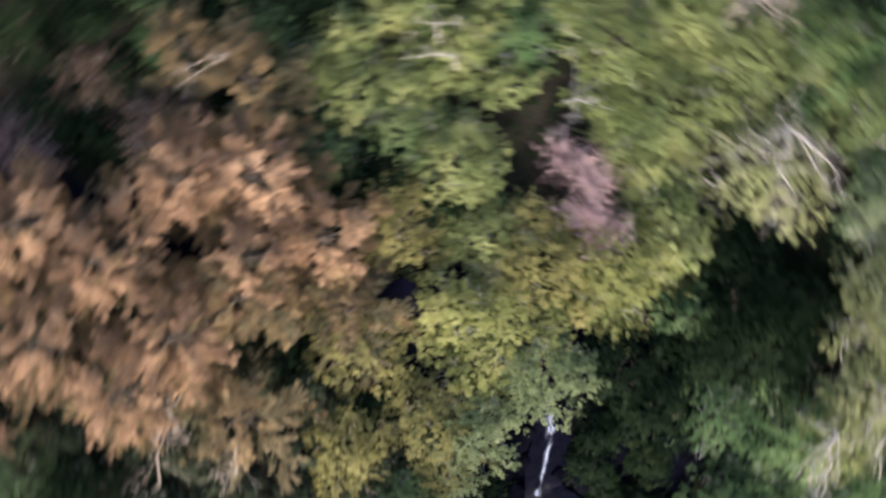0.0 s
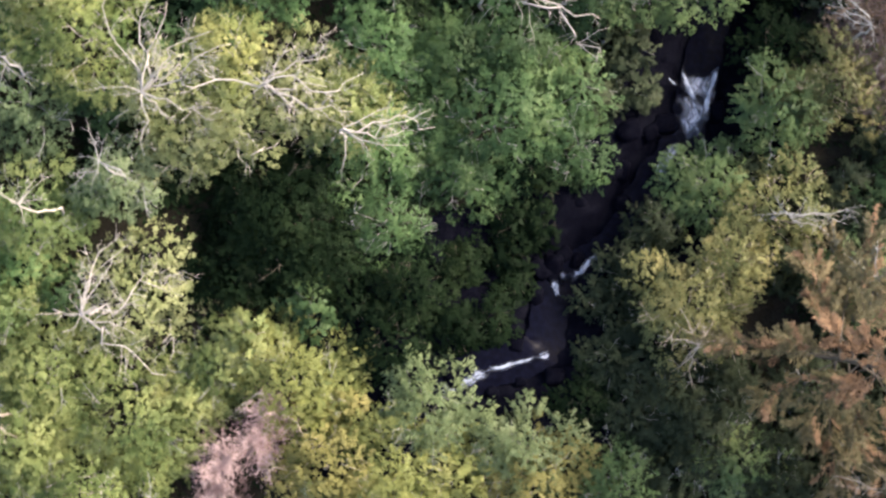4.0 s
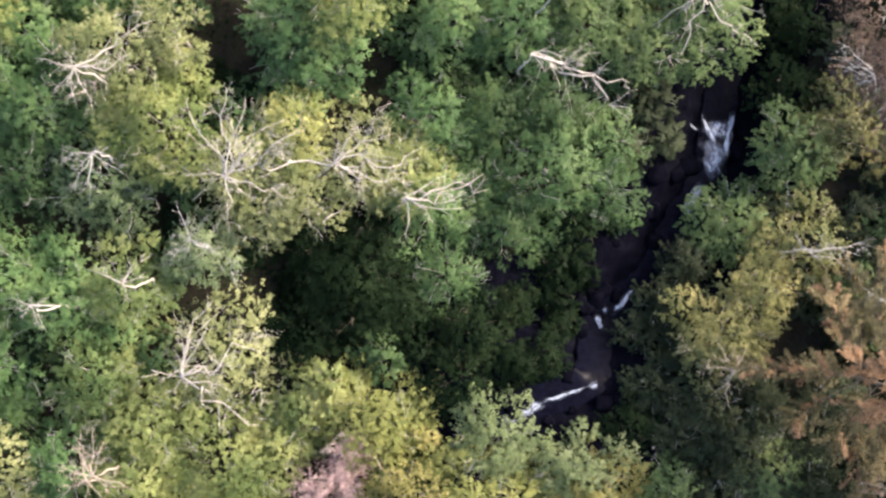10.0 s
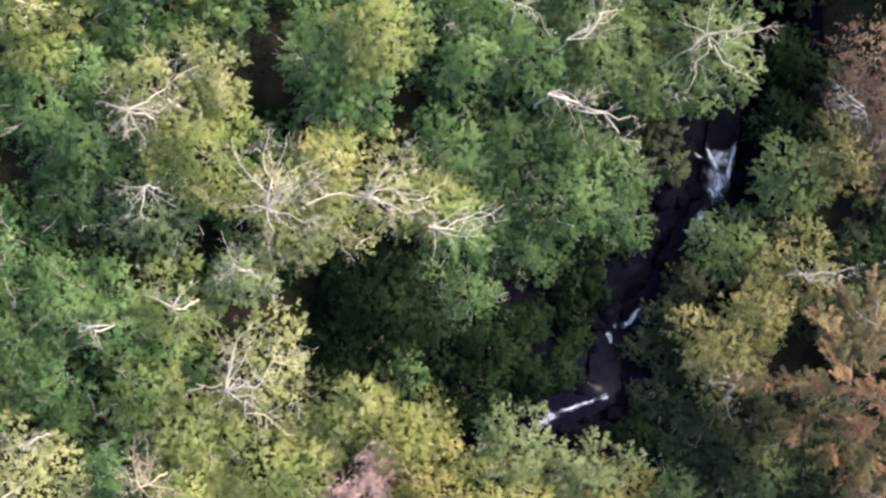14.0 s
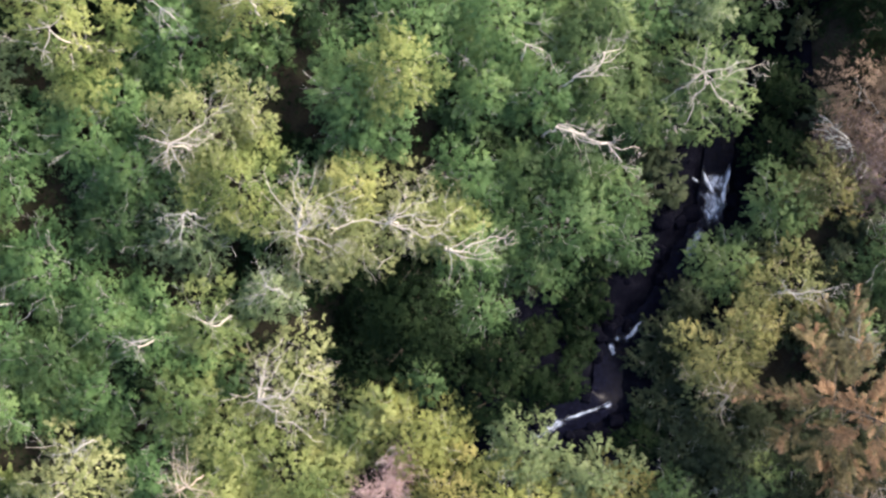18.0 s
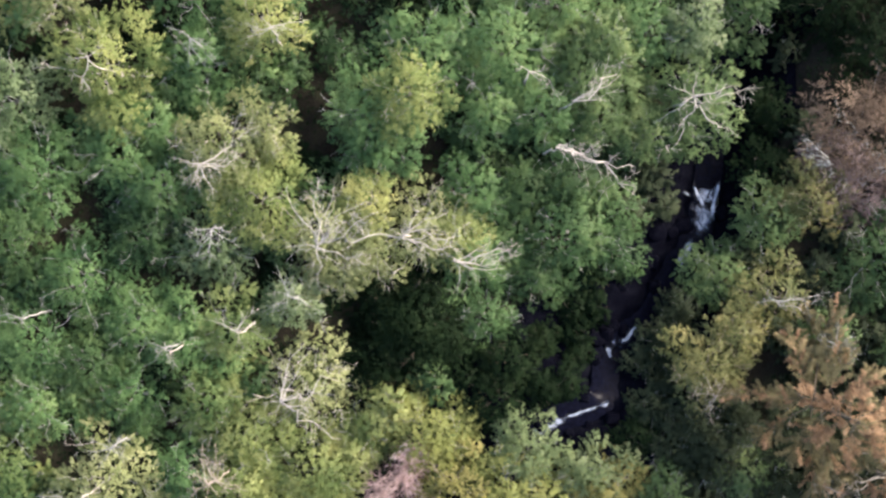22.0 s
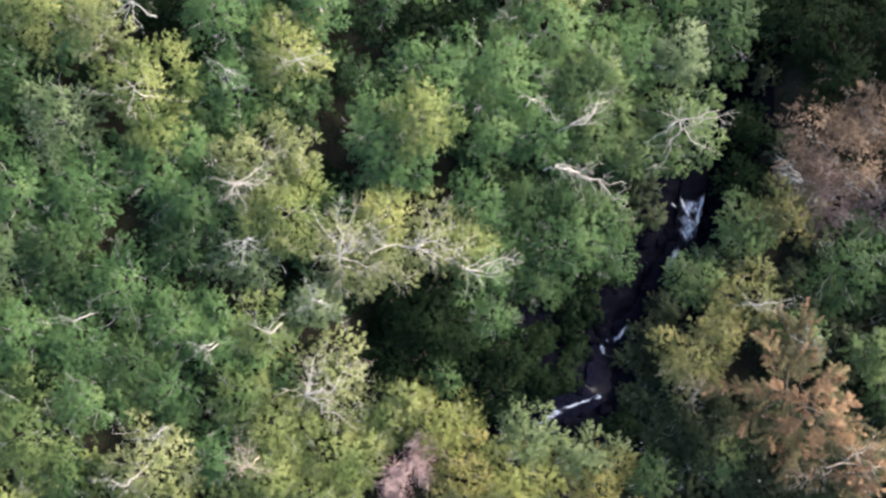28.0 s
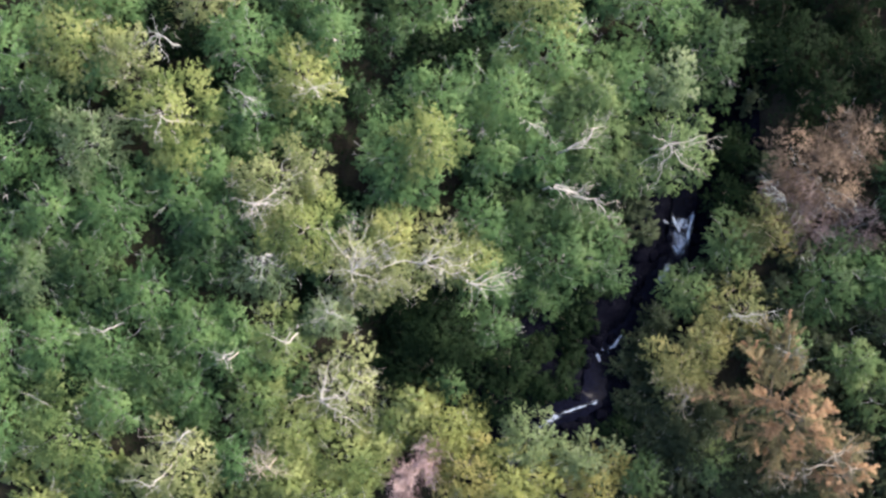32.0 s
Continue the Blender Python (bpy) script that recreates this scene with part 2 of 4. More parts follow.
def ground_z(x, y):
    d, z, side = stream_at(x, y)
    bank = max(0.0, d - 1.1)
    level = (2.5 if side < 0 else 3.8) + 0.07 * max(0.0, -12.0 - y) + (0.02 if side < 0 else 0.05) * min(bank, 60.0)
    rise = (level - z) * (1 - math.exp(-bank / 4.0)) + 0.5 * min(24.0, max(0.0, x - 33.0))
    lumps = noise.noise((x * 0.21, y * 0.21, 3.1)) * 0.55 + noise.noise((x * 0.7, y * 0.7, 8.4)) * 0.22 + noise.noise((x * 1.9, y * 1.9, 1.7)) * 0.08
    return z - 0.22 + rise + lumps * min(1.0, bank / 2.0 + 0.12)


def axis(lo, hi, step, far):
    vals = list(np.arange(lo, hi + 0.01, step))
    s = step
    while vals[-1] < far:
        s *= 1.35
        vals.append(vals[-1] + s)
    s = step
    while vals[0] > -far:
        s *= 1.35
        vals.insert(0, vals[0] - s)
    return vals


xs, ys = axis(-48, 40, 0.6, 1500), axis(-46, 36, 0.6, 1500)
verts = [(x, y, ground_z(x, y) - (0.45 if stream_at(x, y)[0] < 4.5 else 0.0)) for y in ys for x in xs]
nx = len(xs)
faces = [(j * nx + i, j * nx + i + 1, (j + 1) * nx + i + 1, (j + 1) * nx + i) for j in range(len(ys) - 1) for i in range(nx - 1)]
ground = tagged(new("ground", mesh_of("ground", verts, faces, SOIL, True)), "dark forest floor sloping into a stream gorge", "ground", kind="structure")


# ---- the bed of the gorge: wet rock ledges, gorge shade painted into the black ----
xs, ys = np.arange(-8, 27, 0.3), np.arange(-18, 24, 0.3)
index, verts, faces = {}, [], []
for j, y in enumerate(ys):
    for i, x in enumerate(xs):
        d = stream_at(x, y)[0]
        if d < 5.2 + 2.2 * noise.noise((x * 0.3, y * 0.3, 6.0)) + (2.5 if x < 8 and y > -8 else 0.0):
            index[i, j] = len(verts)
            ledge = noise.noise((x * 0.9, y * 0.9, 5.5)) * 0.22 + abs(noise.noise((x * 2.1, y * 2.1, 2.5))) * 0.14
            verts.append((x, y, ground_z(x, y) + 0.04 + 0.2 * min(1.0, max(0.0, d - 1.3)) + max(0.0, ledge) * min(1.0, d / 1.6)))
for i, j in index:
    q = [(i, j), (i + 1, j), (i + 1, j + 1), (i, j + 1)]
    if all(k in index for k in q):
        faces.append(tuple(index[k] for k in q))
tagged(new("gorge_bed", mesh_of("gorge_bed", verts, faces, ROCK, True)), "wet rock ledges along the stream, gorge shade painted into their black", "rock", kind="structure")


# ---- the stream ----
def resample(pts, step):
    out = []
    for a, b in zip(pts, pts[1:]):
        n = max(1, int((b - a).length / step))
        out += [a + (b - a) * (k / n) for k in range(n)]
    out.append(pts[-1])
    for _ in range(6):
        out = [out[0]] + [(out[i - 1] + out[i] * 2 + out[i + 1]) / 4 for i in range(1, len(out) - 1)] + [out[-1]]
    return out


def ribbon(rng, pts, width, cols, lift, rough):
    """A strip of water along a line, uneven at its edges and rippled."""
    v, f = [], []
    for k, p in enumerate(pts):
        d = (pts[min(k + 1, len(pts) - 1)] - pts[max(k - 1, 0)])
        side = Vector((d.y, -d.x, 0)).normalized()
        w = width(k / (len(pts) - 1)) * (1 + 0.3 * noise.noise((p.x * 1.3, p.y * 1.3, 5)))
        for c in range(cols + 1):
            u = c / cols * 2 - 1
            q = p + side * u * w * 0.5
            v.append((q.x, q.y, p.z + lift * (1 - u * u * 0.8) + rough * noise.noise((q.x * 2.7, q.y * 2.7, 2.0))))
    for k in range(len(pts) - 1):
        for c in range(cols):
            i = k * (cols + 1) + c
            f.append((i, i + 1, i + cols + 2, i + cols + 1))
    return v, f


rng = random.Random(4)
line = resample(STREAM, 0.4)
v, f = ribbon(rng, line, lambda t: 2.2, 8, 0.05, 0.09)
stream = tagged(new("stream", mesh_of("stream", v, f, WATER, True)), "dark clear mountain stream running through a rocky gorge", "stream", kind="structure")


def white_water(pts, w0, w1, label, lift=0.12, density=1.0):
    """A cascade: a rippled sheet along the flow, whose foam thins towards its edges and ends."""
    pts = resample([Vector(p) for p in pts], 0.12)
    cols, v, f, flow, foam = 10, [], [], [], []
    start = rng.uniform(0, 40)
    run = 0.0
    for k, p in enumerate(pts):
        t = k / (len(pts) - 1)
        d = pts[min(k + 1, len(pts) - 1)] - pts[max(k - 1, 0)]
        side = Vector((d.y, -d.x, 0)).normalized()
        run += (p - pts[max(k - 1, 0)]).length
        w = (w0 + (w1 - w0) * t) * 1.7 * (1 + 0.35 * noise.noise((p.x * 1.6, p.y * 1.6, start)))
        shift = 0.16 * w * noise.noise((p.x * 2.3, p.y * 2.3, start + 5))
        for c in range(cols + 1):
            u = c / cols * 2 - 1
            q = p + side * (u * w * 0.5 + shift)
            v.append((q.x, q.y, p.z + lift + 0.05 * (1 - u * u) + 0.05 * noise.noise((q.x * 4, q.y * 4, 2.0))))
            flow.append((start + u * w * 0.5, start + run))
            foam.append((1 - u * u) * min(1.0, 3.0 * t + 0.1, 3.0 * (1 - t) + 0.1) * (0.72 + 0.16 * density))
    for k in range(len(pts) - 1):
        for c in range(cols):
            i = k * (cols + 1) + c
            f.append((i, i + 1, i + cols + 2, i + cols + 1))
    me = mesh_of("white_water", v, f, FOAM, True)
    layer = me.uv_layers.new(name="flow")
    for loop in me.loops:
        layer.data[loop.index].uv = flow[loop.vertex_index]
    me.attributes.new("foam", "FLOAT", "POINT").data.foreach_set("value", foam)
    return part_of("white_water", me, stream, label)


white_water(((3.0, -9.9, 4.02), (4.5, -9.05, 3.95), (5.7, -8.4, 3.86), (6.6, -8.0, 3.8)), 0.55, 0.42, "foaming white cascade", density=0.75)
white_water(((5.4, -8.55, 3.87), (6.3, -8.1, 3.82), (7.4, -7.8, 3.72), (8.5, -7.4, 3.62), (9.3, -7.2, 3.56)), 0.36, 0.16, "foaming white cascade", density=0.75)
white_water(((8.6, -7.4, 3.6), (9.0, -7.2, 3.57), (9.4, -7.2, 3.55)), 0.4, 0.55, "foaming white head of a cascade", density=0.3)
white_water(((9.3, -2.5, 1.68), (9.7, -2.9, 1.66), (10.2, -3.15, 1.64)), 0.8, 0.6, "broken white water between rocks")
white_water(((9.5, -2.9, 1.66), (9.65, -3.7, 1.72), (9.75, -4.3, 1.8)), 0.45, 0.16, "broken white water between rocks")
white_water(((10.0, -3.05, 1.64), (10.9, -2.75, 1.6), (11.5, -1.85, 1.56), (12.4, -1.35, 1.54)), 0.5, 0.22, "thin white water between rocks")
white_water(((15.2, 2.4, 1.4), (15.25, 3.4, 1.38), (15.8, 4.5, 1.34), (16.4, 5.5, 1.28)), 0.45, 0.8, "foaming white cascade")
white_water(((16.5, 5.0, 1.3), (16.9, 6.2, 1.22), (17.15, 7.4, 1.14), (17.2, 8.3, 1.08)), 1.1, 1.5, "veil of white falling water", density=0.4)
white_water(((17.2, 7.0, 1.16), (17.0, 7.8, 1.12), (16.6, 8.5, 1.1), (16.3, 9.1, 1.08), (16.3, 9.9, 1.05)), 0.35, 0.16, "thin strand of white falling water", density=1.3)
white_water(((17.6, 6.0, 1.2), (17.7, 7.2, 1.14), (17.95, 8.4, 1.1), (18.15, 9.3, 1.08), (18.3, 10.3, 1.05)), 0.3, 0.3, "thin strand of white falling water", density=1.3)
white_water(((15.4, 9.0, 1.15), (15.7, 8.5, 1.14), (16.2, 8.4, 1.12)), 0.14, 0.14, "thin strand of white falling water")
white_water(((17.2, 7.6, 1.14), (17.3, 8.4, 1.1), (17.3, 9.3, 1.08)), 1.3, 1.7, "thin web of falling water", density=0.3)


# ---- boulders in the gorge ----
def boulder_mesh(seed):
    bm = bmesh.new()
    bmesh.ops.create_icosphere(bm, subdivisions=3, radius=1)
    for vert in bm.verts:
        n = noise.noise(vert.co * 1.1 + Vector((seed * 7.3, 0, 0))) * 0.35 + noise.noise(vert.co * 2.7 + Vector((0, seed * 5.1, 0))) * 0.16
        q = vert.co * (1 + n)
        q.x, q.y, q.z = (max(-0.8, min(0.8, c)) for c in q)
        vert.co = q
    me = bpy.data.meshes.new("boulder")
    bm.to_mesh(me)
    bm.free()
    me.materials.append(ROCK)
    me.shade_smooth()
    return me


BOULDERS = [boulder_mesh(k) for k in range(5)]


def boulder(x, y, r, turn):
    ob = new("boulder", BOULDERS[int(turn * 7) % 5])
    ob.matrix_basis = pose(x, y, ground_z(x, y) + r * 0.22, turn * 11 % 20, turn * 5 % 17, turn * 40) @ Matrix.Diagonal((r, r * 0.8, r * 0.6, 1))
    tagged(ob, "wet boulder lying in the stream gorge, darkened with the gorge's shade", "boulder", "boulders in the gorge")


rng = random.Random(9)
for k in range(64):
    t = rng.uniform(0.3, 0.8)
    p = line[int(t * (len(line) - 1))]
    off = rng.choice((-1, 1)) * rng.uniform(0.9, 3.6)
    boulder(p.x + off, p.y + rng.uniform(-1, 1), rng.uniform(0.25, 0.95), rng.uniform(0, 9))


# ---- trees ----
def leaf_triangles(name, P, D, N, L, width, material):
    """One folded triangle a leaf: at P, pointing along D, of length L; N is the way in which its spray faces."""
    b = np.cross(N, D)
    b /= np.linalg.norm(b, axis=1)[:, None] + 1e-9
    L = L[:, None]
    V = np.stack([P - D * L * 0.5 + b * L * width * 0.25, P - D * L * 0.25 - b * L * width * 0.85, P + D * L * 0.62], 1).reshape(-1, 3)
    me = mesh_of(name, V, np.arange(len(V)).reshape(-1, 3), material)
    me.normals_split_custom_set(np.repeat(N, 3, 0).tolist())
    return me


def unit(q):
    return q / (np.linalg.norm(q, axis=-1, keepdims=True) + 1e-9)


def crown_mesh(seed, R, material, density=1.0, tall=0.8, leaf=0.13, lobes=9, frond=1.0):
    """Leaves in pointed sprays on the upper shells of several lobes, over an inner layer, with gaps."""
    r = np.random.RandomState(seed)
    cs = [(0, 0, R * tall * 0.35, R * 0.5)]
    for k in range(lobes):
        a = 2 * math.pi * (k + r.uniform(-0.35, 0.35)) / lobes
        d = R * r.uniform(0.38, 0.88)
        lr = R * r.uniform(0.2, 0.44)
        cs.append((d * math.cos(a), d * math.sin(a), R * tall * r.uniform(-0.15, 0.32) - d * 0.28, lr))
    P, D, N, L = [], [], [], []
    for c in cs:
        mid, lr = np.array(c[:3]), c[3]
        area = density * (lr / 1.2) ** 2
        n = int(44 * area / frond ** 2) + 2  # the inner layer
        az, h = r.uniform(0, 2 * math.pi, n), r.uniform(0.05, 1.0, n)
        o = np.stack([np.sqrt(1 - h * h) * np.cos(az), np.sqrt(1 - h * h) * np.sin(az), h * tall], 1)
        P.append(mid + o * lr * r.uniform(0.5, 0.82, (n, 1)))
        D.append(unit(np.cross(o, r.normal(0, 1, (n, 3)))))
        N.append(unit(o * 0.6 + np.array([0, 0, 0.8]) + r.normal(0, 0.12, (n, 3))))
        L.append(leaf * r.uniform(1.8, 3.0, n))
        for _ in range(int(52 * area) + 6):
            el, az = math.asin(r.uniform(-0.05, 1.0)), r.uniform(0, 2 * math.pi)
            o = np.array([math.cos(el) * math.cos(az), math.cos(el) * math.sin(az), math.sin(el) * tall])
            at = mid + o * lr * (0.62 + 0.58 * r.rand() ** 1.3)
            out = unit(o * np.array([1, 1, 0.25]) + np.array([at[0], at[1], 0]) / R * 0.7 + r.normal(0, 0.45, 3) * np.array([1, 1, 0.4]))
            side = unit(np.cross(out, np.array([0, 0, 1.0])))
            m = int(r.uniform(11, 25))
            length = r.uniform(0.28, 0.7) * frond
            u = r.beta(1.3, 1.2, m)
            w = r.normal(0, 0.1, m) * (1.25 - 0.8 * u)
            face = unit(o * 0.55 + np.array([0, 0, 0.75]) + r.normal(0, 0.15, 3))
            P.append(at + np.outer(u * length, out) + np.outer(w, side) + np.stack([0 * u, 0 * u, r.normal(0, 0.05, m) - 0.16 * length * u * u], 1))
            D.append(unit(out + np.outer(w * 4.0, side) + r.normal(0, 0.4, (m, 3))))
            N.append(unit(face + r.normal(0, 0.13, (m, 3))))
            L.append(leaf * r.uniform(0.6, 1.25, m))
    return leaf_triangles("crown", np.concatenate(P), np.concatenate(D), np.concatenate(N), np.concatenate(L), 0.62, material)


def conifer_meshes(seed, R, rise, boughs, turns, top_leaf, low_leaf, bark):
    """A ragged conifer: drooping boughs round a stem, longer towards the foot, with tufts of needles at their ends.
    Gives the upper and the lower foliage and one mesh for each bough."""
    r = np.random.RandomState(seed)
    rr = random.Random(seed)
    leaves = {True: [[], [], [], []], False: [[], [], [], []]}
    limbs = []
    for k in range(boughs):
        h = (k + 0.5) / boughs
        az = k * 2.4 + r.uniform(-0.4, 0.4)
        reach = R * (0.14 + 0.86 * (1 - h) ** 0.75) * r.uniform(0.6, 1.12)
        way = np.array([math.cos(az), math.sin(az), 0])
        foot = np.array([0, 0, rise * (h - 1.0) + 0.25])
        droop = r.uniform(0.12, 0.32) * reach
        tubes = Tubes()
        line = [Vector(foot + way * reach * t + np.array([0, 0, -droop * math.sin(t * 2.2) + 0.1 * reach * t * t])) for t in (0, 0.2, 0.4, 0.6, 0.8, 1.0)]
        tubes.add(line, 0.012 + 0.008 * reach, 0.008, 4)
        tufts = int(3 + reach * 4.4)
        for q in range(tufts):
            t = 1.0 if q == 0 else r.uniform(0.25, 1.0) ** 0.7
            i = min(int(t * 5), 4)
            a = np.array(line[i].lerp(line[i + 1], min(1.0, t * 5 - i)))
            turn = r.choice((-1, 1)) * r.uniform(0.2, 1.0) * (0 if q == 0 else 1)
            sway = np.array([math.cos(az + turn), math.sin(az + turn), r.uniform(-0.1, 0.45)])
            ln = r.uniform(0.45, 1.05) * (0.5 + 0.22 * min(reach, 4.0))
            tip = a + sway * ln
            if q < 5:
                tubes.add([Vector(a), Vector((a + tip) / 2 + np.array([0, 0, 0.03])), Vector(tip)], 0.012, 0.006, 3)
            m = int(26 + 40 * ln)
            u = r.beta(1.6, 1.0, m) * 1.12
            side = unit(np.cross(sway, np.array([0, 0, 1.0])))
            w = r.normal(0, 0.075, m) * (0.5 + 0.8 * np.sin(np.clip(u, 0, 1) * 2.6))
            box = leaves[bool(h > turns and rr.random() < 0.9 or rr.random() < 0.2)]
            box[0].append(a + np.outer(u * ln, sway) + np.outer(w, side) + np.stack([0 * u, 0 * u, r.normal(0, 0.05, m)], 1))
            box[1].append(unit(sway + np.outer(w * 5, side) + r.normal(0, 0.35, (m, 3))))
            box[2].append(unit(way * 0.25 + np.array([0, 0, 0.8]) + r.normal(0, 0.22, 3) + r.normal(0, 0.14, (m, 3))))
            box[3].append(0.17 * r.uniform(0.6, 1.25, m))
        limbs.append(tubes.mesh("branch", bark))
    made = [leaf_triangles("foliage", *(np.concatenate(q) for q in leaves[key]), 0.36, leaf) for key, leaf in ((True, top_leaf), (False, low_leaf))]
    return made, limbs


def branch_meshes(seed, R, count, material, thick=0.06, show=1.0):
    """The main limbs of a crown: each one mesh, from the trunk's top to the crown's edge."""
    r = random.Random(seed)
    out = []
    for k in range(count):
        a = 2 * math.pi * (k + r.uniform(-0.35, 0.35)) / count
        el = r.uniform(0.15, 0.95)
        tip = Vector((math.cos(a) * math.cos(el), math.sin(a) * math.cos(el), math.sin(el) * 0.85)) * R * r.uniform(0.85, 1.03) * show
        tubes = Tubes()
        limb(tubes, r, (0, 0, -R * 0.35), tip, thick * r.uniform(0.8, 1.3), 4 if R > 2 else 2, 2 if R > 2 else 1, 0.06)
        out.append(tubes.mesh("branch", material))
    return out


def trunk_mesh(seed, material):
    r = random.Random(seed)
    tubes = Tubes()
    pts = [Vector((r.gauss(0, 0.05) * (k > 0), r.gauss(0, 0.05) * (k > 0), k / 6)) for k in range(7)]
    tubes.add(pts, 0.17, 0.09, 8)
    return tubes.mesh("trunk", material)


KINDS = {  # leaf, bark, label, leaf density, limbs that show
    "green": ("green", BARK_GREY, "broad leafy green tree in full leaf", 1.0, 1.07),
    "deep": ("deep", BARK_GREY, "deep green leafy tree, half shade painted into its leaves", 1.0, 0.88),
    "dark": ("dark", BARK_BROWN, "dark green shrubby tree with shade painted into its leaves", 1.0, 0.85),
    "fern": ("fern", BARK_GREY, "green leafy tree on the gorge's edge, leaves darkened for half shade", 1.0, 1.02),
    "amber": ("amber", BARK_TAN, "green tree turning amber at its top", 0.95, 1.0),
    "shade": ("shade", BARK_GREY, "dull dark green tree, shade of taller ones painted into its leaves", 1.0, 1.0),
    "yelgreen": ("yelgreen", BARK_GREY, "yellow-green leafy tree turning towards autumn", 0.95, 1.06),
    "lime": ("lime", BARK_PALE, "bright lime-yellow tree with pale upper twigs", 0.95, 1.06),
    "yellow": ("yellow", BARK_PALE, "bright yellow autumn tree with a rounded crown", 1.0, 1.02),
    "gold": ("gold", BARK_TAN, "golden autumn tree with thinning leaves", 0.9, 1.0),
    "olive": ("olive", BARK_GREY, "olive-green tree leaning over the stream gorge", 1.0, 1.04),
    "straw": ("straw", BARK_TAN, "straw-coloured tree with thin leaves and bare twigs", 0.8, 1.03),
    "spring": ("spring", BARK_GREY, "fresh green leafy tree with yellowing sprays", 1.0, 1.04),
    "pale": ("pale", BARK_PALE, "pale green tree with many bare whitish branches", 0.72, 1.18),
    "grey": ("grey", BARK_GREY, "grey-green tree with thin foliage and bare twigs", 0.75, 1.06),
    "willow": ("willow", BARK_GREY, "silver-green willow on the bank of the stream", 0.9, 1.0),
    "rust": ("rust", BARK_GREY, "rust-brown tree with dying leaves and grey twigs", 1.1, 1.08),
    "mauve": ("mauve", BARK_GREY, "mauve-grey nearly bare tree with fine twigs", 1.0, 1.1),
}
MADE = {}
MADE_SIZES = (1.4, 1.9, 2.5, 3.1, 3.8, 4.6)
count = 0
PLACED = []


def tree(kind, x, y, top, R, name="tree", label_as=""):
    """A tree at (x, y) whose crown's top is at the height top and whose crown has the radius R."""
    global count
    R *= 1.1
    PLACED.append((x, y, R))
    count += 1
    leaf, bark, label, density, show = KINDS[kind]
    size = min(MADE_SIZES, key=lambda s: abs(s - R))
    key = (leaf, size, count % 2, name)
    if key not in MADE:
        seed = sum(ord(c) for c in leaf) * 31 + int(size * 10) + 977 * (count % 2)
        thin = leaf in ("rust", "mauve")
        MADE[key] = (crown_mesh(seed, size, LEAF[leaf], density, leaf=0.1 if thin else 0.135, lobes=8 + seed % 4, frond=1.5 if thin else 1.0) if name == "tree" else crown_mesh(seed, size, LEAF[leaf], 0.36, 0.7, 0.22, 6),
                     branch_meshes(seed + 5, size, (6 + seed % 2) if name == "tree" else 3, bark, 0.01 * size, show), trunk_mesh(seed + 9, bark))
    crown, limbs, trunk = MADE[key]
    scale = R / size
    base = ground_z(x, y)
    centre = max(top - R * (1.0 if kind == "pale" else 0.88), base + 0.6)
    ob = new(name)
    ob.matrix_basis = pose(x, y, base - 0.1, 0, 0, count * 137.5)
    tagged(ob, label_as or label, name, kind + f" {name}s of the wood")
    up = Matrix.Translation((0, 0, centre - base)) @ Matrix.Diagonal((scale, scale, scale, 1))
    part_of("trunk", trunk, ob, place=Matrix.Diagonal((scale * size / 3, scale * size / 3, max(0.4, centre - base - R * 0.3), 1)))
    for me in limbs:
        part_of("branch", me, ob, place=up)
    part_of("crown", crown, ob, kind="stuff", place=up)
    return ob


def conifer(x, y, top, R, rise, upper="orange", lower="russet", label=""):
    """A conifer at (x, y) whose tip is at the height top; its living boughs hang over the uppermost rise metres."""
    global count
    count += 1
    PLACED.append((x, y, R * 0.6))
    size = min((2.6, 3.4, 4.6, 6.0), key=lambda q: abs(q - R))
    key = ("conifer", size, upper, lower, count % 2)
    if key not in MADE:
        MADE[key] = conifer_meshes(count * 13 + 7, size, size * 1.25, int(18 + size * 4) if lower == "russet" else int(16 + size * 2.6), 0.45 if lower == "russet" else 0.66, LEAF[upper], LEAF[lower], BARK_BROWN) + (trunk_mesh(count, BARK_BROWN),)
    foliage, limbs, trunk = MADE[key]
    base, k = ground_z(x, y), R / size
    ob = new("conifer")
    ob.matrix_basis = pose(x, y, base - 0.1, 0, 0, count * 137.5)
    tagged(ob, label or "tall orange-brown conifer with ragged drooping boughs", "tree", "orange-brown conifers of the wood")
    up = Matrix.Translation((0, 0, top - base)) @ Matrix.Diagonal((k, k, rise / (size * 1.25), 1))
    part_of("trunk", trunk, ob, place=Matrix.Diagonal((0.8, 0.8, top - base - 0.2, 1)))
    for me in limbs:
        part_of("branch", me, ob, place=up)
    for me in foliage:
        part_of("foliage", me, ob, kind="stuff", place=up)
    return ob


tree("yelgreen", -36.1, 24.4, 9.0, 4.0)
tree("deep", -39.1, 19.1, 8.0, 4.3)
tree("pale", -30.6, 22.1, 10.0, 2.4)
tree("lime", -27.3, 17.4, 10.4, 3.7)
tree("grey", -34.3, 15.3, 9.0, 3.4)
tree("green", -21.4, 23.8, 9.5, 3.8)
tree("lime", -16.0, 20.6, 9.5, 3.1)
tree("green", -20.7, 18.1, 8.5, 3.2)
tree("green", -13.8, 24.5, 9.0, 2.7)
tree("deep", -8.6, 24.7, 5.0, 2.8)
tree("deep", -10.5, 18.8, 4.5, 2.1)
tree("green", -3.8, 18.4, 8.5, 4.3)
tree("green", 0.7, 19.2, 9.0, 4.3)
tree("green", 4.8, 23.1, 8.5, 4.3)
tree("olive", 7.0, 17.2, 8.0, 3.4)
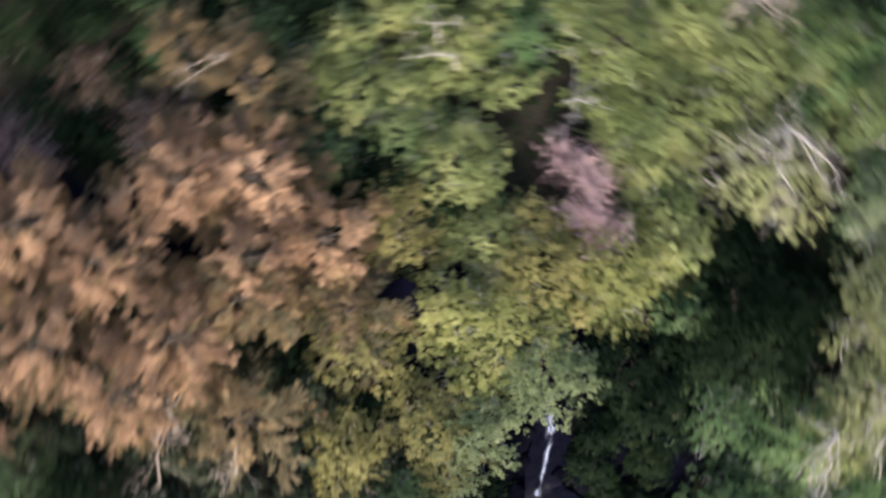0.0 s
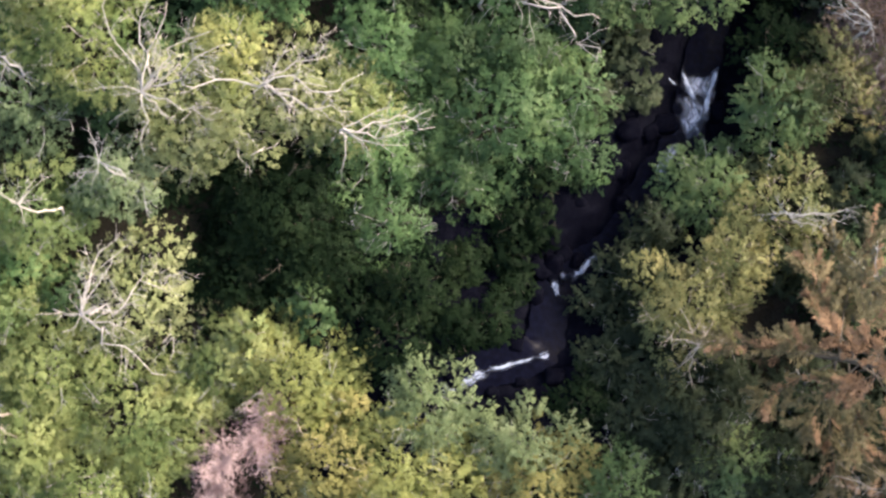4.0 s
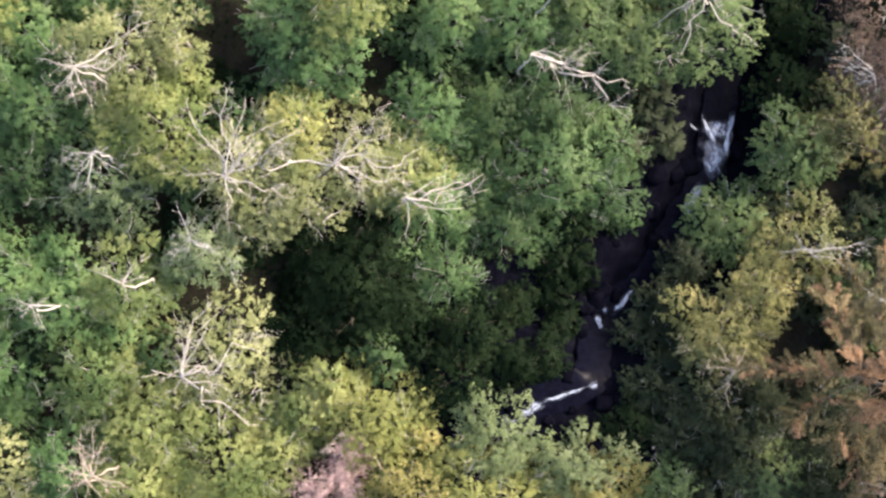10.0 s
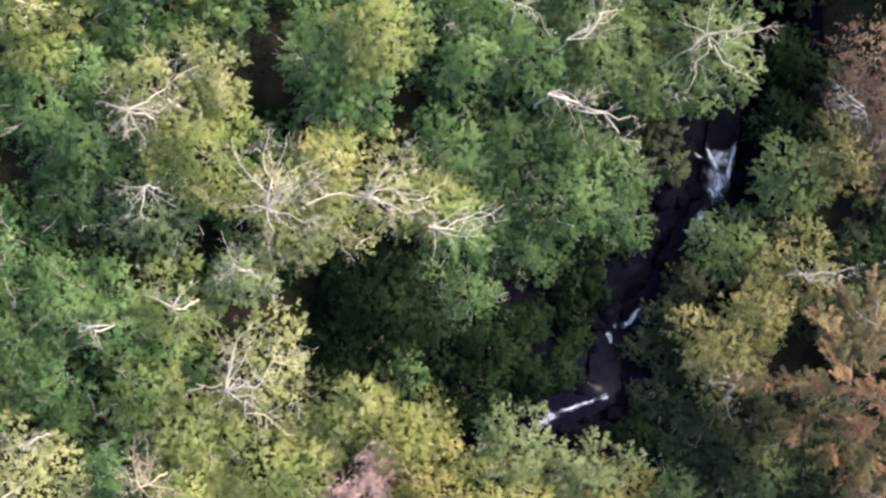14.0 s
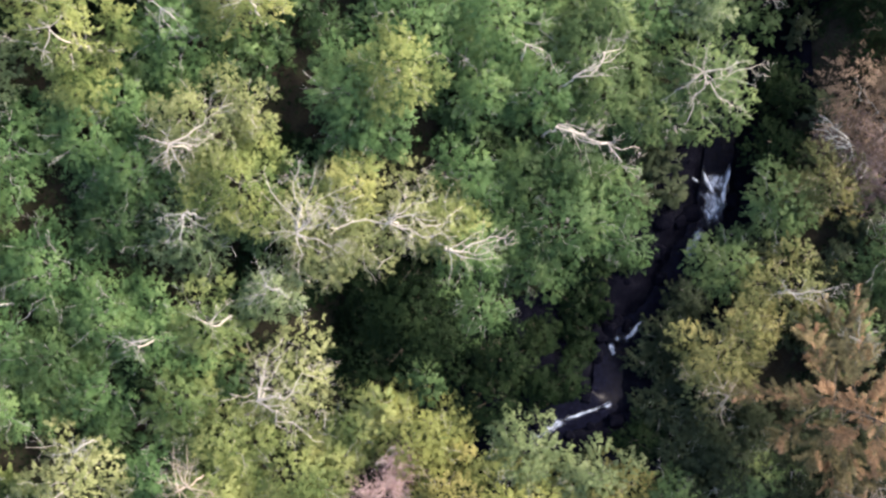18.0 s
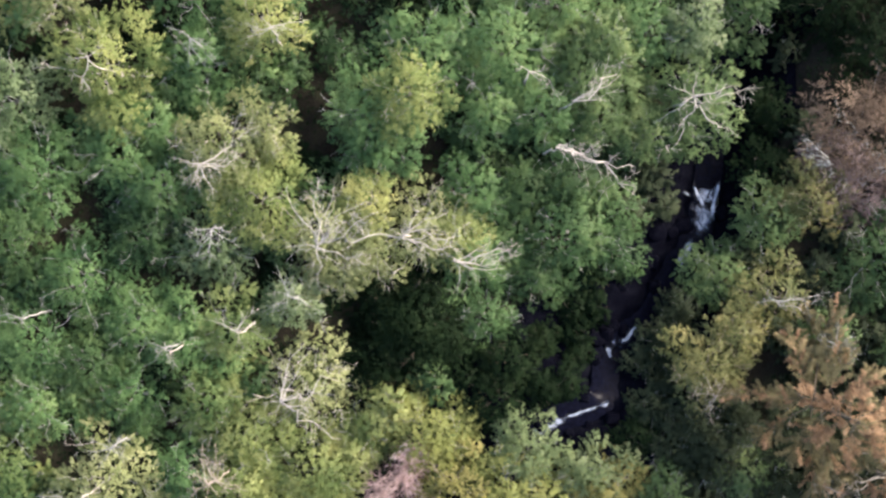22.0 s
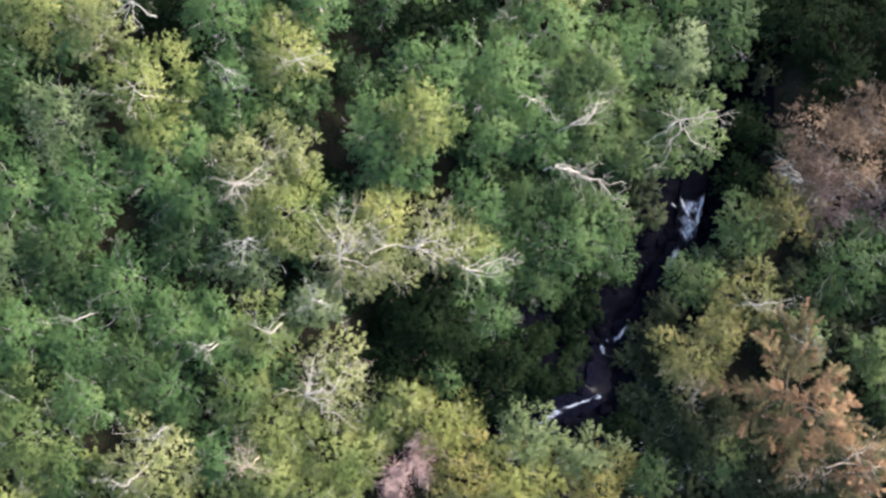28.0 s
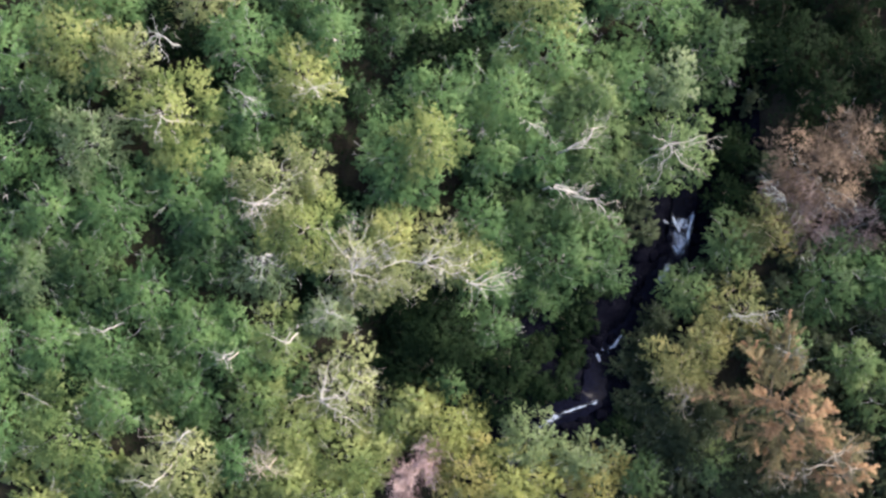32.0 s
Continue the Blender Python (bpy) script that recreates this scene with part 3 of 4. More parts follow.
tree("grey", 15.2, 20.7, 7.5, 2.2)
tree("deep", 19.0, 23.4, 7.0, 4.4)
tree("dark", 26.1, 23.9, 7.0, 4.8)
tree("olive", 15.2, 15.4, 7.5, 3.6)
tree("green", 11.5, 20.1, 7.0, 3.2)
tree("lime", -5.4, 15.4, 10.6, 2.9)
tree("green", -8.4, 14.2, 9.0, 3.0)
tree("green", -8.0, 12.0, 8.5, 3.0)
tree("pale", -19.0, 11.6, 10.8, 3.9)
tree("pale", -15.5, 13.2, 9.5, 2.0)
tree("lime", -16.1, 8.1, 9.5, 3.2)
tree("pale", -11.8, 5.8, 9.0, 3.2)
tree("pale", -4.8, 5.7, 8.0, 4.5)
tree("green", -0.6, 8.8, 7.0, 2.8)
tree("pale", -8.4, 4.4, 7.8, 2.6)
tree("lime", -8.6, 7.8, 7.9, 2.1)
tree("yelgreen", -2.3, 5.4, 7.0, 2.4)
tree("grey", -20.0, 4.8, 8.0, 3.6)
tree("green", -37.8, 9.9, 8.5, 3.4)
tree("green", -32.7, 9.9, 8.5, 3.6)
tree("green", -26.9, 11.3, 8.0, 3.6)
tree("green", -24.2, 13.6, 7.5, 2.7)
tree("deep", -34.7, 5.3, 8.5, 4.0)
tree("grey", -39.4, 4.4, 8.0, 3.4)
tree("green", -29.8, 2.3, 8.0, 3.6)
tree("deep", -25.2, 5.5, 7.5, 3.2)
tree("green", -23.6, 9.0, 8.0, 2.7)
tree("grey", -14.1, 0.6, 7.0, 2.1)
tree("pale", -10.8, 2.9, 7.0, 2.5)
tree("spring", -18.8, -1.7, 7.5, 3.3)
tree("pale", -13.3, -5.6, 7.0, 4.5)
tree("green", -22.5, -2.7, 7.5, 3.3)
tree("green", -25.7, -1.0, 7.5, 3.2)
tree("green", -33.1, -2.6, 8.0, 4.1)
tree("green", -38.2, -1.7, 8.0, 3.6)
tree("deep", -29.3, -4.0, 8.0, 3.3)
tree("green", -26.3, -6.0, 7.0, 2.8)
tree("spring", -20.7, -6.9, 7.5, 3.3)
tree("yelgreen", -17.9, -9.5, 7.5, 3.7)
tree("spring", -37.5, -9.4, 9.0, 4.3)
tree("green", -33.1, -7.0, 8.0, 3.2)
tree("deep", -25.8, -8.9, 5.5, 2.3)
tree("pale", -27.7, -12.3, 9.3, 3.7)
tree("deep", -35.4, -14.1, 7.0, 3.2)
tree("yelgreen", -18.4, -13.5, 7.5, 3.4)
tree("green", -22.4, -12.1, 7.0, 2.5)
tree("yelgreen", -12.8, -12.3, 7.0, 4.1)
tree("yelgreen", -8.6, -8.9, 5.6, 2.6)
tree("yelgreen", -10.3, -11.1, 5.5, 2.3)
tree("yellow", -4.1, -9.7, 6.6, 4.0)
tree("gold", -2.2, -13.8, 6.6, 3.7)
tree("willow", 2.9, -10.7, 5.0, 2.9)
tree("willow", 7.8, -12.5, 4.5, 2.7)
tree("yellow", 5.0, -13.7, 6.0, 2.3)
tree("yellow", 1.4, -14.1, 6.3, 2.8)
tree("gold", 8.6, -14.6, 6.0, 3.3)
tree("olive", 13.3, -13.4, 4.8, 2.7)
tree("shade", 17.2, -11.1, 5.5, 2.9)
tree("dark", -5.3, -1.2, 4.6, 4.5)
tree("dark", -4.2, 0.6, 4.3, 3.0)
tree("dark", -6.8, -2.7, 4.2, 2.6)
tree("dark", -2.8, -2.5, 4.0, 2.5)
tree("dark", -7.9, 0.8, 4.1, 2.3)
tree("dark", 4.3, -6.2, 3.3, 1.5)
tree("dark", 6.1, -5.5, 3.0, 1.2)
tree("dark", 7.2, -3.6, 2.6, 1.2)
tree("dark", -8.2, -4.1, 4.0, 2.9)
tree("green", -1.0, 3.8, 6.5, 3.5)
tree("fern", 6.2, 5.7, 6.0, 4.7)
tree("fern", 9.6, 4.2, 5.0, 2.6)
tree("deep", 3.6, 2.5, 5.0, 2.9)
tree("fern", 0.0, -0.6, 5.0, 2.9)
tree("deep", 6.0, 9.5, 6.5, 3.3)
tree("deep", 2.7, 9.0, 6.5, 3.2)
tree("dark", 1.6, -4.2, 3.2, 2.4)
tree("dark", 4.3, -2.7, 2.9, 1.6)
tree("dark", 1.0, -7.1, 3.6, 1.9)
tree("amber", 23.5, 7.8, 7.5, 2.8)
tree("olive", 20.8, 6.6, 7.0, 2.9)
tree("olive", 17.8, 2.6, 5.5, 2.6)
tree("straw", 21.3, 0.9, 7.2, 3.0)
tree("deep", 29.0, 3.3, 6.0, 4.4)
tree("shade", 32.4, -0.1, 5.5, 2.8)
tree("straw", 16.4, -4.4, 8.3, 3.2)
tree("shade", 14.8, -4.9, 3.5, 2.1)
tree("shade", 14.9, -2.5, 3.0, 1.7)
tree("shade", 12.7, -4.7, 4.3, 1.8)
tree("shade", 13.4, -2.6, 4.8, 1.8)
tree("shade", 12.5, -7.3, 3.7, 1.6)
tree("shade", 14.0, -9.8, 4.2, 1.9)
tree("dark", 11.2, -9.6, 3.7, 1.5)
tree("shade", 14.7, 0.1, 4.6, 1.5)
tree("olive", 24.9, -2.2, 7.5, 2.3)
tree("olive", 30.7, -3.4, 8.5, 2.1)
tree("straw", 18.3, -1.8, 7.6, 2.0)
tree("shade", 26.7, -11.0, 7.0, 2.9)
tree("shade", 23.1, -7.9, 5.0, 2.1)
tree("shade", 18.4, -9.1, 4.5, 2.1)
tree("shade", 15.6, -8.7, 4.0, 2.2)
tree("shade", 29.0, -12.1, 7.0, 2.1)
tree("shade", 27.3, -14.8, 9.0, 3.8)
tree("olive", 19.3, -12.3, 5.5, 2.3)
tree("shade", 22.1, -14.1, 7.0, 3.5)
conifer(22.8, -6.3, 16.2, 6.2, 8.5, "orange", "bronze", "tall half-dead conifer, orange at the top, bronze below")
conifer(27.8, -11.4, 13.0, 4.2, 6.0, "orange", "bronze", "tall half-dead conifer, orange at the top, bronze below")
conifer(24.2, -2.6, 9.6, 2.6, 4.0, "ash", "bronze", "ash-grey dying conifer beside the orange one")
tree("rust", 28.3, 12.2, 7.5, 4.6)
tree("rust", 30.8, 15.6, 8.0, 2.8)
tree("mauve", 31.3, 8.0, 6.5, 2.9)
tree("mauve", 27.6, 8.7, 6.9, 2.7)
tree("mauve", 25.9, 10.9, 6.0, 2.8)
tree("dark", 21.6, 10.6, 4.2, 2.4)
tree("dark", 22.4, 14.5, 4.0, 2.3)
tree("dark", 28.6, 19.5, 5.0, 3.5)
tree("dark", 31.9, 22.9, 7.0, 3.2)
tree("green", 32.6, 3.8, 6.0, 2.8)
tree("green", 4.2, 14.5, 7.8, 3.0)
tree("green", 0.3, 14.3, 7.5, 2.7)
tree("olive", 8.7, 19.3, 8.0, 2.5)
tree("olive", 8.3, 14.0, 7.0, 2.1)
tree("olive", 12.2, 13.0, 6.3, 2.0)
tree("deep", 10.3, 12.3, 5.5, 1.9)
tree("green", -41.5, 23.0, 9.0, 4.0)
tree("green", -42.6, 14.1, 8.0, 4.1)
tree("green", -43.2, 6.2, 8.0, 4.1)
tree("green", -43.4, -1.7, 8.0, 4.1)
tree("green", -43.0, -9.2, 8.0, 4.1)
tree("dark", 34.8, 19.0, 9.0, 4.0)
tree("deep", 35.4, 10.8, 9.0, 4.0)
tree("green", 36.1, 2.0, 8.0, 4.1)
tree("olive", 35.2, -6.9, 10.0, 4.0)
tree("green", -34.2, 28.4, 9.0, 4.0)
tree("pale", -24.7, 28.0, 9.0, 4.0)
tree("deep", -16.2, 28.2, 8.0, 4.1)
tree("green", -5.2, 28.5, 7.0, 4.1)
tree("yelgreen", 3.9, 28.0, 9.0, 4.0)
tree("green", 13.1, 28.2, 8.0, 4.1)
tree("dark", 23.6, 28.9, 7.0, 4.1)
tree("dark", 31.9, 28.9, 7.0, 4.1)
tree("lime", -10.0, -24.0, 7.0, 2.7)
tree("yelgreen", -4.8, -20.6, 7.0, 2.4)
tree("yelgreen", -2.1, -16.8, 6.5, 2.2)
tree("yellow", 2.4, -16.5, 6.5, 2.4)
tree("green", -12.5, -20.9, 5.5, 2.3)
tree("yelgreen", -16.7, -18.6, 7.0, 2.3)
tree("straw", -18.2, -26.0, 7.5, 3.7)
tree("straw", -13.7, -29.1, 7.0, 2.8)
tree("olive", -4.6, -24.3, 6.5, 2.6)
conifer(-2.8, -31.6, 9.5, 3.9, 4.7, "russet", "bronze")
conifer(1.4, -28.8, 10.5, 3.9, 4.7, "orange", "russet")
conifer(2.3, -24.3, 9.5, 3.6, 4.3, "orange", "russet")
conifer(3.4, -31.9, 10.5, 3.8, 4.5, "orange", "russet")
conifer(4.9, -26.8, 10.5, 3.6, 4.3, "orange", "russet")
conifer(5.0, -21.4, 8.5, 3.4, 4.1, "russet", "bronze")
tree("dark", -8.9, -32.4, 5.0, 2.7)
tree("deep", -15.7, -20.6, 5.0, 2.1)
conifer(9.5, -37.9, 10.5, 4.6, 5.6, "orange", "russet")
conifer(8.7, -33.1, 11.5, 4.5, 5.4, "orange", "russet")
conifer(10.1, -28.0, 11.5, 4.1, 4.9, "orange", "russet")
conifer(13.7, -33.6, 11.5, 4.5, 5.4, "orange", "russet")
conifer(6.9, -26.3, 10.5, 3.9, 4.7, "russet", "bronze")
conifer(12.7, -23.6, 9.5, 3.8, 4.5, "russet", "bronze")
conifer(14.0, -29.0, 11.5, 4.0, 4.8, "orange", "russet")
tree("rust", 2.4, -34.3, 7.0, 3.1)
conifer(-2.6, -35.6, 8.5, 3.0, 3.6, "russet", "bronze")
tree("rust", 1.6, -40.1, 6.0, 1.8)
tree("mauve", 6.3, -41.1, 5.0, 1.8)
tree("dark", 0.5, -44.7, 3.0, 3.5)
tree("olive", -1.0, -27.1, 6.5, 2.7)
tree("yelgreen", -5.1, -27.3, 7.0, 3.3)
tree("gold", 0.5, -21.3, 7.0, 2.7)
tree("gold", 6.4, -20.4, 7.0, 2.5)
tree("lime", -14.4, -15.9, 7.5, 3.2)
tree("gold", 11.5, -17.8, 6.0, 2.7)
tree("deep", 22.2, -32.1, 4.0, 3.1)
tree("dark", 21.1, -28.3, 4.0, 2.8)
conifer(13.3, -39.7, 10.5, 4.2, 5.1, "orange", "russet")
conifer(18.9, -36.5, 10.5, 4.2, 5.1, "orange", "russet")
tree("olive", -5.6, -32.7, 6.0, 2.4)


# ---- bare trees and dead limbs that stand over the canopy ----
dead_count = 0


def dead_tree(bark, label, origin, *tips):
    """A leafless tree: a trunk from the ground to origin, and one forking limb to each tip (given from origin)."""
    global dead_count
    dead_count += 1
    r = random.Random(100 + dead_count)
    o = Vector(origin)
    base = ground_z(o.x, o.y)
    ob = new("dead_tree")
    ob.matrix_basis = pose(o.x, o.y, base - 0.1)
    tagged(ob, label, "dead tree")
    up = o.z - base + 0.5
    lean = Vector(tips[0]) * -0.12
    tubes = Tubes()
    tubes.add(bent(r, (lean.x, lean.y, 0), (0, 0, up), 8, 0.015), 0.1, 0.035, 8)
    part_of("trunk", tubes.mesh("trunk", bark), ob)
    for tip in tips:
        tubes = Tubes()
        ln = Vector(tip).length
        limb(tubes, r, (0, 0, up), Vector(tip) + Vector((0, 0, up)), 0.016 + 0.0078 * ln, 4 + int(ln * 0.9), 2 if ln > 1.0 else 1, 0.06, 0.6, 0.5)
        part_of("branch", tubes.mesh("branch", bark), ob)
    return ob


dead_tree(BARK_PALE, "whitish leafless dead tree with crooked spreading limbs", (-14.6, -6.4, 7.1), (2.9, -1.0, -0.1), (4.3, -2.6, -0.9), (3.3, 0.8, 0.1), (5.1, 2.3, -0.1), (2.2, 3.4, 0.3), (1.3, 3.0, 0.5), (1.7, 4.0, 0.1), (-0.7, 0.9, 0.3), (-1.4, -0.2, -0.1), (0.6, 2.2, 0.5), (-0.9, -1.3, -0.4))
dead_tree(BARK_PALE, "pale dead tree with bushy bare twigs over the canopy", (-11.8, 4.6, 9.0), (0.3, 4.6, 1.2), (1.2, 4.1, 1.4), (-1.5, 3.9, 0.8), (3.3, 2.7, 0.8), (4.3, 2.3, 0.6), (0.3, -3.0, -0.6), (-1.4, -0.2, 0.0), (3.5, -0.9, 0.0), (1.6, -1.5, -0.4), (-0.6, 2.0, 0.8), (2.1, 1.7, 1.0), (1.3, 2.5, 1.4), (-2.2, 0.7, 0.2))
dead_tree(BARK_PALE, "long whitish dead limb forking over the canopy", (-5.9, 5.3, 9.1), (-5.4, -0.3, 0.1), (5.0, 1.4, -0.7), (4.3, -0.7, -1.0), (3.2, 1.7, -0.2), (1.6, 1.9, 0.1), (1.1, -1.6, -0.6), (-1.1, -0.9, -0.4), (3.0, 0.1, -0.4), (0.3, 1.2, 0.2), (1.9, -1.3, -0.6), (-0.8, 0.8, 0.1))
dead_tree(BARK_PALE, "whitish dead limb reaching over the gorge edge", (-2.1, 3.6, 7.8), (4.8, 0.6, -0.6), (4.2, 1.4, -0.4), (3.2, -0.4, -0.6), (2.3, 1.1, -0.2), (-0.0, -2.3, -1.2))
dead_tree(BARK_PALE, "bright white broken limb hanging over the gorge", (4.8, 11.5, 8.1), (2.5, -0.2, -0.2), (5.8, -3.0, -2.9), (3.2, -1.0, -0.7), (5.6, -1.3, -1.5))
dead_tree(BARK_GREY, "small grey dead tree among green crowns", (-13.9, 1.2, 8.2), (-0.8, 2.1, 0.0), (0.5, 1.4, 0.2), (-1.2, 0.2, -0.2), (1.5, -0.9, -0.3), (2.9, -1.9, -1.0), (-0.5, -1.6, -0.6), (-1.8, -1.5, -0.6))
dead_tree(BARK_PALE, "white forked dead top of a green tree", (-17.3, -1.2, 9.0), (-2.1, 0.7, -0.1), (-0.8, 0.3, 0.0), (0.8, 1.3, 0.1), (1.5, 1.4, -0.1), (1.3, 0.2, -0.2), (0.3, -1.1, -0.6))
dead_tree(BARK_PALE, "pale dead tree top with drooping branches", (-19.3, 10.1, 11.0), (2.4, 0.2, -0.2), (1.7, -0.5, -0.4), (0.5, -2.2, -1.0), (-0.0, -2.1, -1.0), (-1.5, -1.6, -0.8), (-1.1, 0.2, -0.2), (-2.4, 0.5, -0.4), (2.7, 1.0, -0.4), (-0.0, 1.3, 0.0), (3.9, 2.6, -0.8))
dead_tree(BARK_GREY, "thin grey dead branches above green leaves", (-18.9, 5.8, 9.3), (-2.3, -0.5, -0.1), (1.8, -1.3, -0.5), (-1.0, -2.2, -0.7), (1.4, -0.5, -0.2), (0.5, 0.4, 0.1), (-1.3, -1.3, -0.3), (-0.5, -2.9, -0.9))
dead_tree(BARK_PALE, "whitish dead tree top with thin twigs", (-21.9, -2.6, 8.9), (-1.3, -0.2, -0.3), (0.5, 0.5, 0.0), (-0.0, -1.4, -0.4), (-0.5, 0.6, 0.0))
dead_tree(BARK_TAN, "tan dead tree with upright bare limbs", (-18.8, -11.6, 8.8), (-0.0, 2.9, 0.4), (-1.3, 2.4, 0.2), (-2.3, 0.6, 0.0), (-2.3, -1.2, -0.6), (0.7, 2.0, 0.2), (2.2, -0.9, -0.4), (1.5, 0.1, 0.0), (1.1, -1.2, -0.6), (-0.7, 1.6, 0.4))
dead_tree(BARK_TAN, "straw tree's bare twisted tan limbs", (16.3, -6.1, 7.0), (1.4, 0.3, 0.0), (-1.1, -1.4, -1.0), (-2.0, 0.4, -0.1), (-1.1, 1.9, 0.1), (0.7, 1.6, 0.0), (-0.3, -2.4, -1.8))
dead_tree(BARK_GREY, "grey bare limbs of a half-dead tree", (20.4, 0.8, 7.0), (3.5, 0.1, -0.2), (3.0, -0.4, -0.2), (2.3, -1.1, -0.4), (0.8, -0.8, -0.1), (-1.7, -0.1, -0.1), (-0.7, 0.9, 0.2))
dead_tree(BARK_GREY, "grey bare twigs at a dying tree's edge", (24.1, 10.5, 7.4), (-2.7, 1.0, -0.2), (-2.2, 1.8, 0.1), (-1.2, -0.2, -0.4), (0.6, -1.1, -0.6), (-1.5, 1.2, 0.0), (-1.7, 0.6, -0.4))
dead_tree(BARK_GREY, "slate-grey dead tree top with stubby limbs", (-26.8, 23.5, 10.6), (1.5, -1.1, -0.2), (-1.9, 0.2, 0.0), (-2.8, -1.1, -0.4), (0.5, -2.4, -0.6), (-0.6, 1.5, 0.0), (-1.1, -1.5, -0.4), (1.1, 0.6, 0.0))
dead_tree(BARK_PALE, "pale bare twigs on a golden tree", (-14.6, 19.4, 10.3), (2.5, 0.6, -0.2), (-2.5, 0.3, -0.1), (0.8, -0.8, -0.3), (1.7, -0.3, -0.3), (-2.0, -0.8, -0.3), (-1.1, 1.0, 0.1))
dead_tree(BARK_GREY, "blue-grey dead tree between green crowns", (-26.4, -9.6, 7.8), (-2.0, -0.0, -0.2), (1.6, 0.6, 0.0), (-0.4, 1.2, 0.0), (1.0, -0.7, -0.2), (-1.1, -1.3, -0.4), (0.7, 1.1, 0.1), (-1.4, 0.8, 0.0))
dead_tree(BARK_PALE, "whitish bare limb on a yellow-green tree", (-28.3, -12.6, 10.4), (-2.4, 0.2, -0.2), (0.4, -0.6, -0.2), (1.4, 0.2, -0.2), (-1.3, -0.4, -0.4))
dead_tree(BARK_GREY, "grey forked twig above the canopy", (-32.3, -0.3, 8.9), (-1.9, -0.0, -0.1), (1.0, 0.6, 0.0), (0.6, -0.8, -0.3))
dead_tree(BARK_GREY, "grey-green dead twigs over green leaves", (-22.5, -2.4, 8.4), (-1.7, 0.2, 0.0), (1.0, 0.4, 0.0), (0.5, -1.5, -0.3), (-0.5, -1.0, -0.2))
dead_tree(BARK_PALE, "white snapped limbs on a lime-yellow tree", (-26.6, 17.2, 11.2), (-1.9, -0.1, -0.1), (1.0, 0.9, 0.0), (-0.3, -2.6, -1.0), (-0.9, 0.6, 0.0))
dead_tree(BARK_PALE, "pale curved limb over a green crown", (5.8, 14.6, 8.8), (3.9, 2.7, -0.2), (2.3, 1.3, -0.1), (3.4, 2.0, -0.2))
dead_tree(BARK_PALE, "thin whitish twigs on a broad green tree", (2.8, 16.5, 9.6), (-1.4, 0.5, 0.0), (1.4, 0.2, 0.0), (1.0, -0.9, -0.2), (2.1, -1.9, -0.6), (-0.4, -0.7, 0.0))
dead_tree(BARK_GREY, "grey bare limb forking above green crowns", (-20.2, 18.7, 9.8), (1.7, -0.8, 0.0), (-1.9, 0.9, -0.1), (0.9, -1.8, -0.4), (-0.3, -1.9, -0.4), (1.4, -1.5, -0.2))
dead_tree(BARK_PALE, "pale dead limb at the edge of a dark gap", (-3.4, 25.2, 7.6), (-1.5, 0.5, 0.0), (1.7, 0.3, 0.0), (0.7, -0.6, -0.4), (1.0, 1.4, 0.0))
dead_tree(BARK_PALE, "white stub of a broken limb", (7.2, 24.8, 9.2), (1.1, -1.2, -0.4), (-1.0, 0.5, 0.0), (0.9, 0.1, -0.1))
dead_tree(BARK_GREY, "grey bare tree beside the orange tree", (24.1, -2.3, 9.2), (-0.4, -2.1, -0.4), (1.1, 1.0, -0.1), (-1.5, 1.0, 0.0), (1.6, -0.9, -0.3), (-0.1, 1.8, 0.0), (-1.1, -0.7, -0.3))
dead_tree(BARK_TAN, "tan bare lower limbs of the orange tree", (26.7, -9.8, 11.6), (3.7, -0.0, -1.0), (4.1, -2.8, -2.0), (2.5, -4.2, -3.0), (-1.8, 0.9, 0.0), (-2.6, -3.9, -3.0), (-4.3, -2.8, -3.0), (2.2, 1.8, 0.0))
dead_tree(BARK_PALE, "fine pale twigs over the falls", (14.2, 15.0, 8.5), (3.0, 0.7, -0.2), (1.6, -1.2, -0.5), (-2.5, -1.6, -1.3), (4.4, -0.2, -0.7), (0.4, 1.8, 0.1), (-1.8, 0.9, 0.0), (-0.6, -3.7, -2.4), (2.9, -2.8, -2.3))
dead_tree(BARK_GREY, "grey dead tree leaning over low shrubs", (-10.8, -16.6, 4.8), (-0.6, 2.5, 0.2), (3.0, -0.2, -0.2), (-2.2, -1.7, -0.4), (-1.7, 0.8, 0.0), (1.3, 0.1, 0.0), (-0.4, 1.2, 0.4))
dead_tree(BARK_TAN, "tan dead tree among yellow-green crowns", (-19.9, -12.4, 6.6), (-0.2, 3.1, 0.4), (1.4, -0.8, -0.4), (-1.1, 1.3, 0.2), (-0.2, -1.1, -0.2))
dead_tree(BARK_PALE, "thin whitish limb over yellow leaves", (-9.9, -24.5, 8.9), (-0.7, 1.5, -0.2), (0.8, -1.5, -0.1), (-0.5, -1.0, 0.0))
dead_tree(BARK_PALE, "thin whitish twigs over yellow leaves", (-8.8, -23.2, 8.6), (1.4, -2.3, -0.2), (-0.5, 0.4, 0.0), (0.6, -1.3, 0.0))
dead_tree(BARK_TAN, "pale bare limb above the rust-coloured trees", (-3.2, -33.2, 8.2), (1.8, -1.5, -0.2), (3.0, -2.1, -0.4), (-1.7, 0.6, -0.2), (1.0, -1.1, 0.0))
dead_tree(BARK_TAN, "bare tan trunk and limbs under orange leaves", (13.7, -26.8, 8.6), (3.5, -0.0, -3.0), (6.2, 1.3, -5.0), (-1.8, -1.8, 1.0), (-1.2, 0.3, 0.0))
dead_tree(BARK_TAN, "bare tan limbs at the edge of orange leaves", (13.5, -23.1, 7.6), (4.4, -0.0, -3.0), (2.6, 0.6, -2.0), (-1.7, -0.4, 1.0), (1.6, -0.3, -1.4))


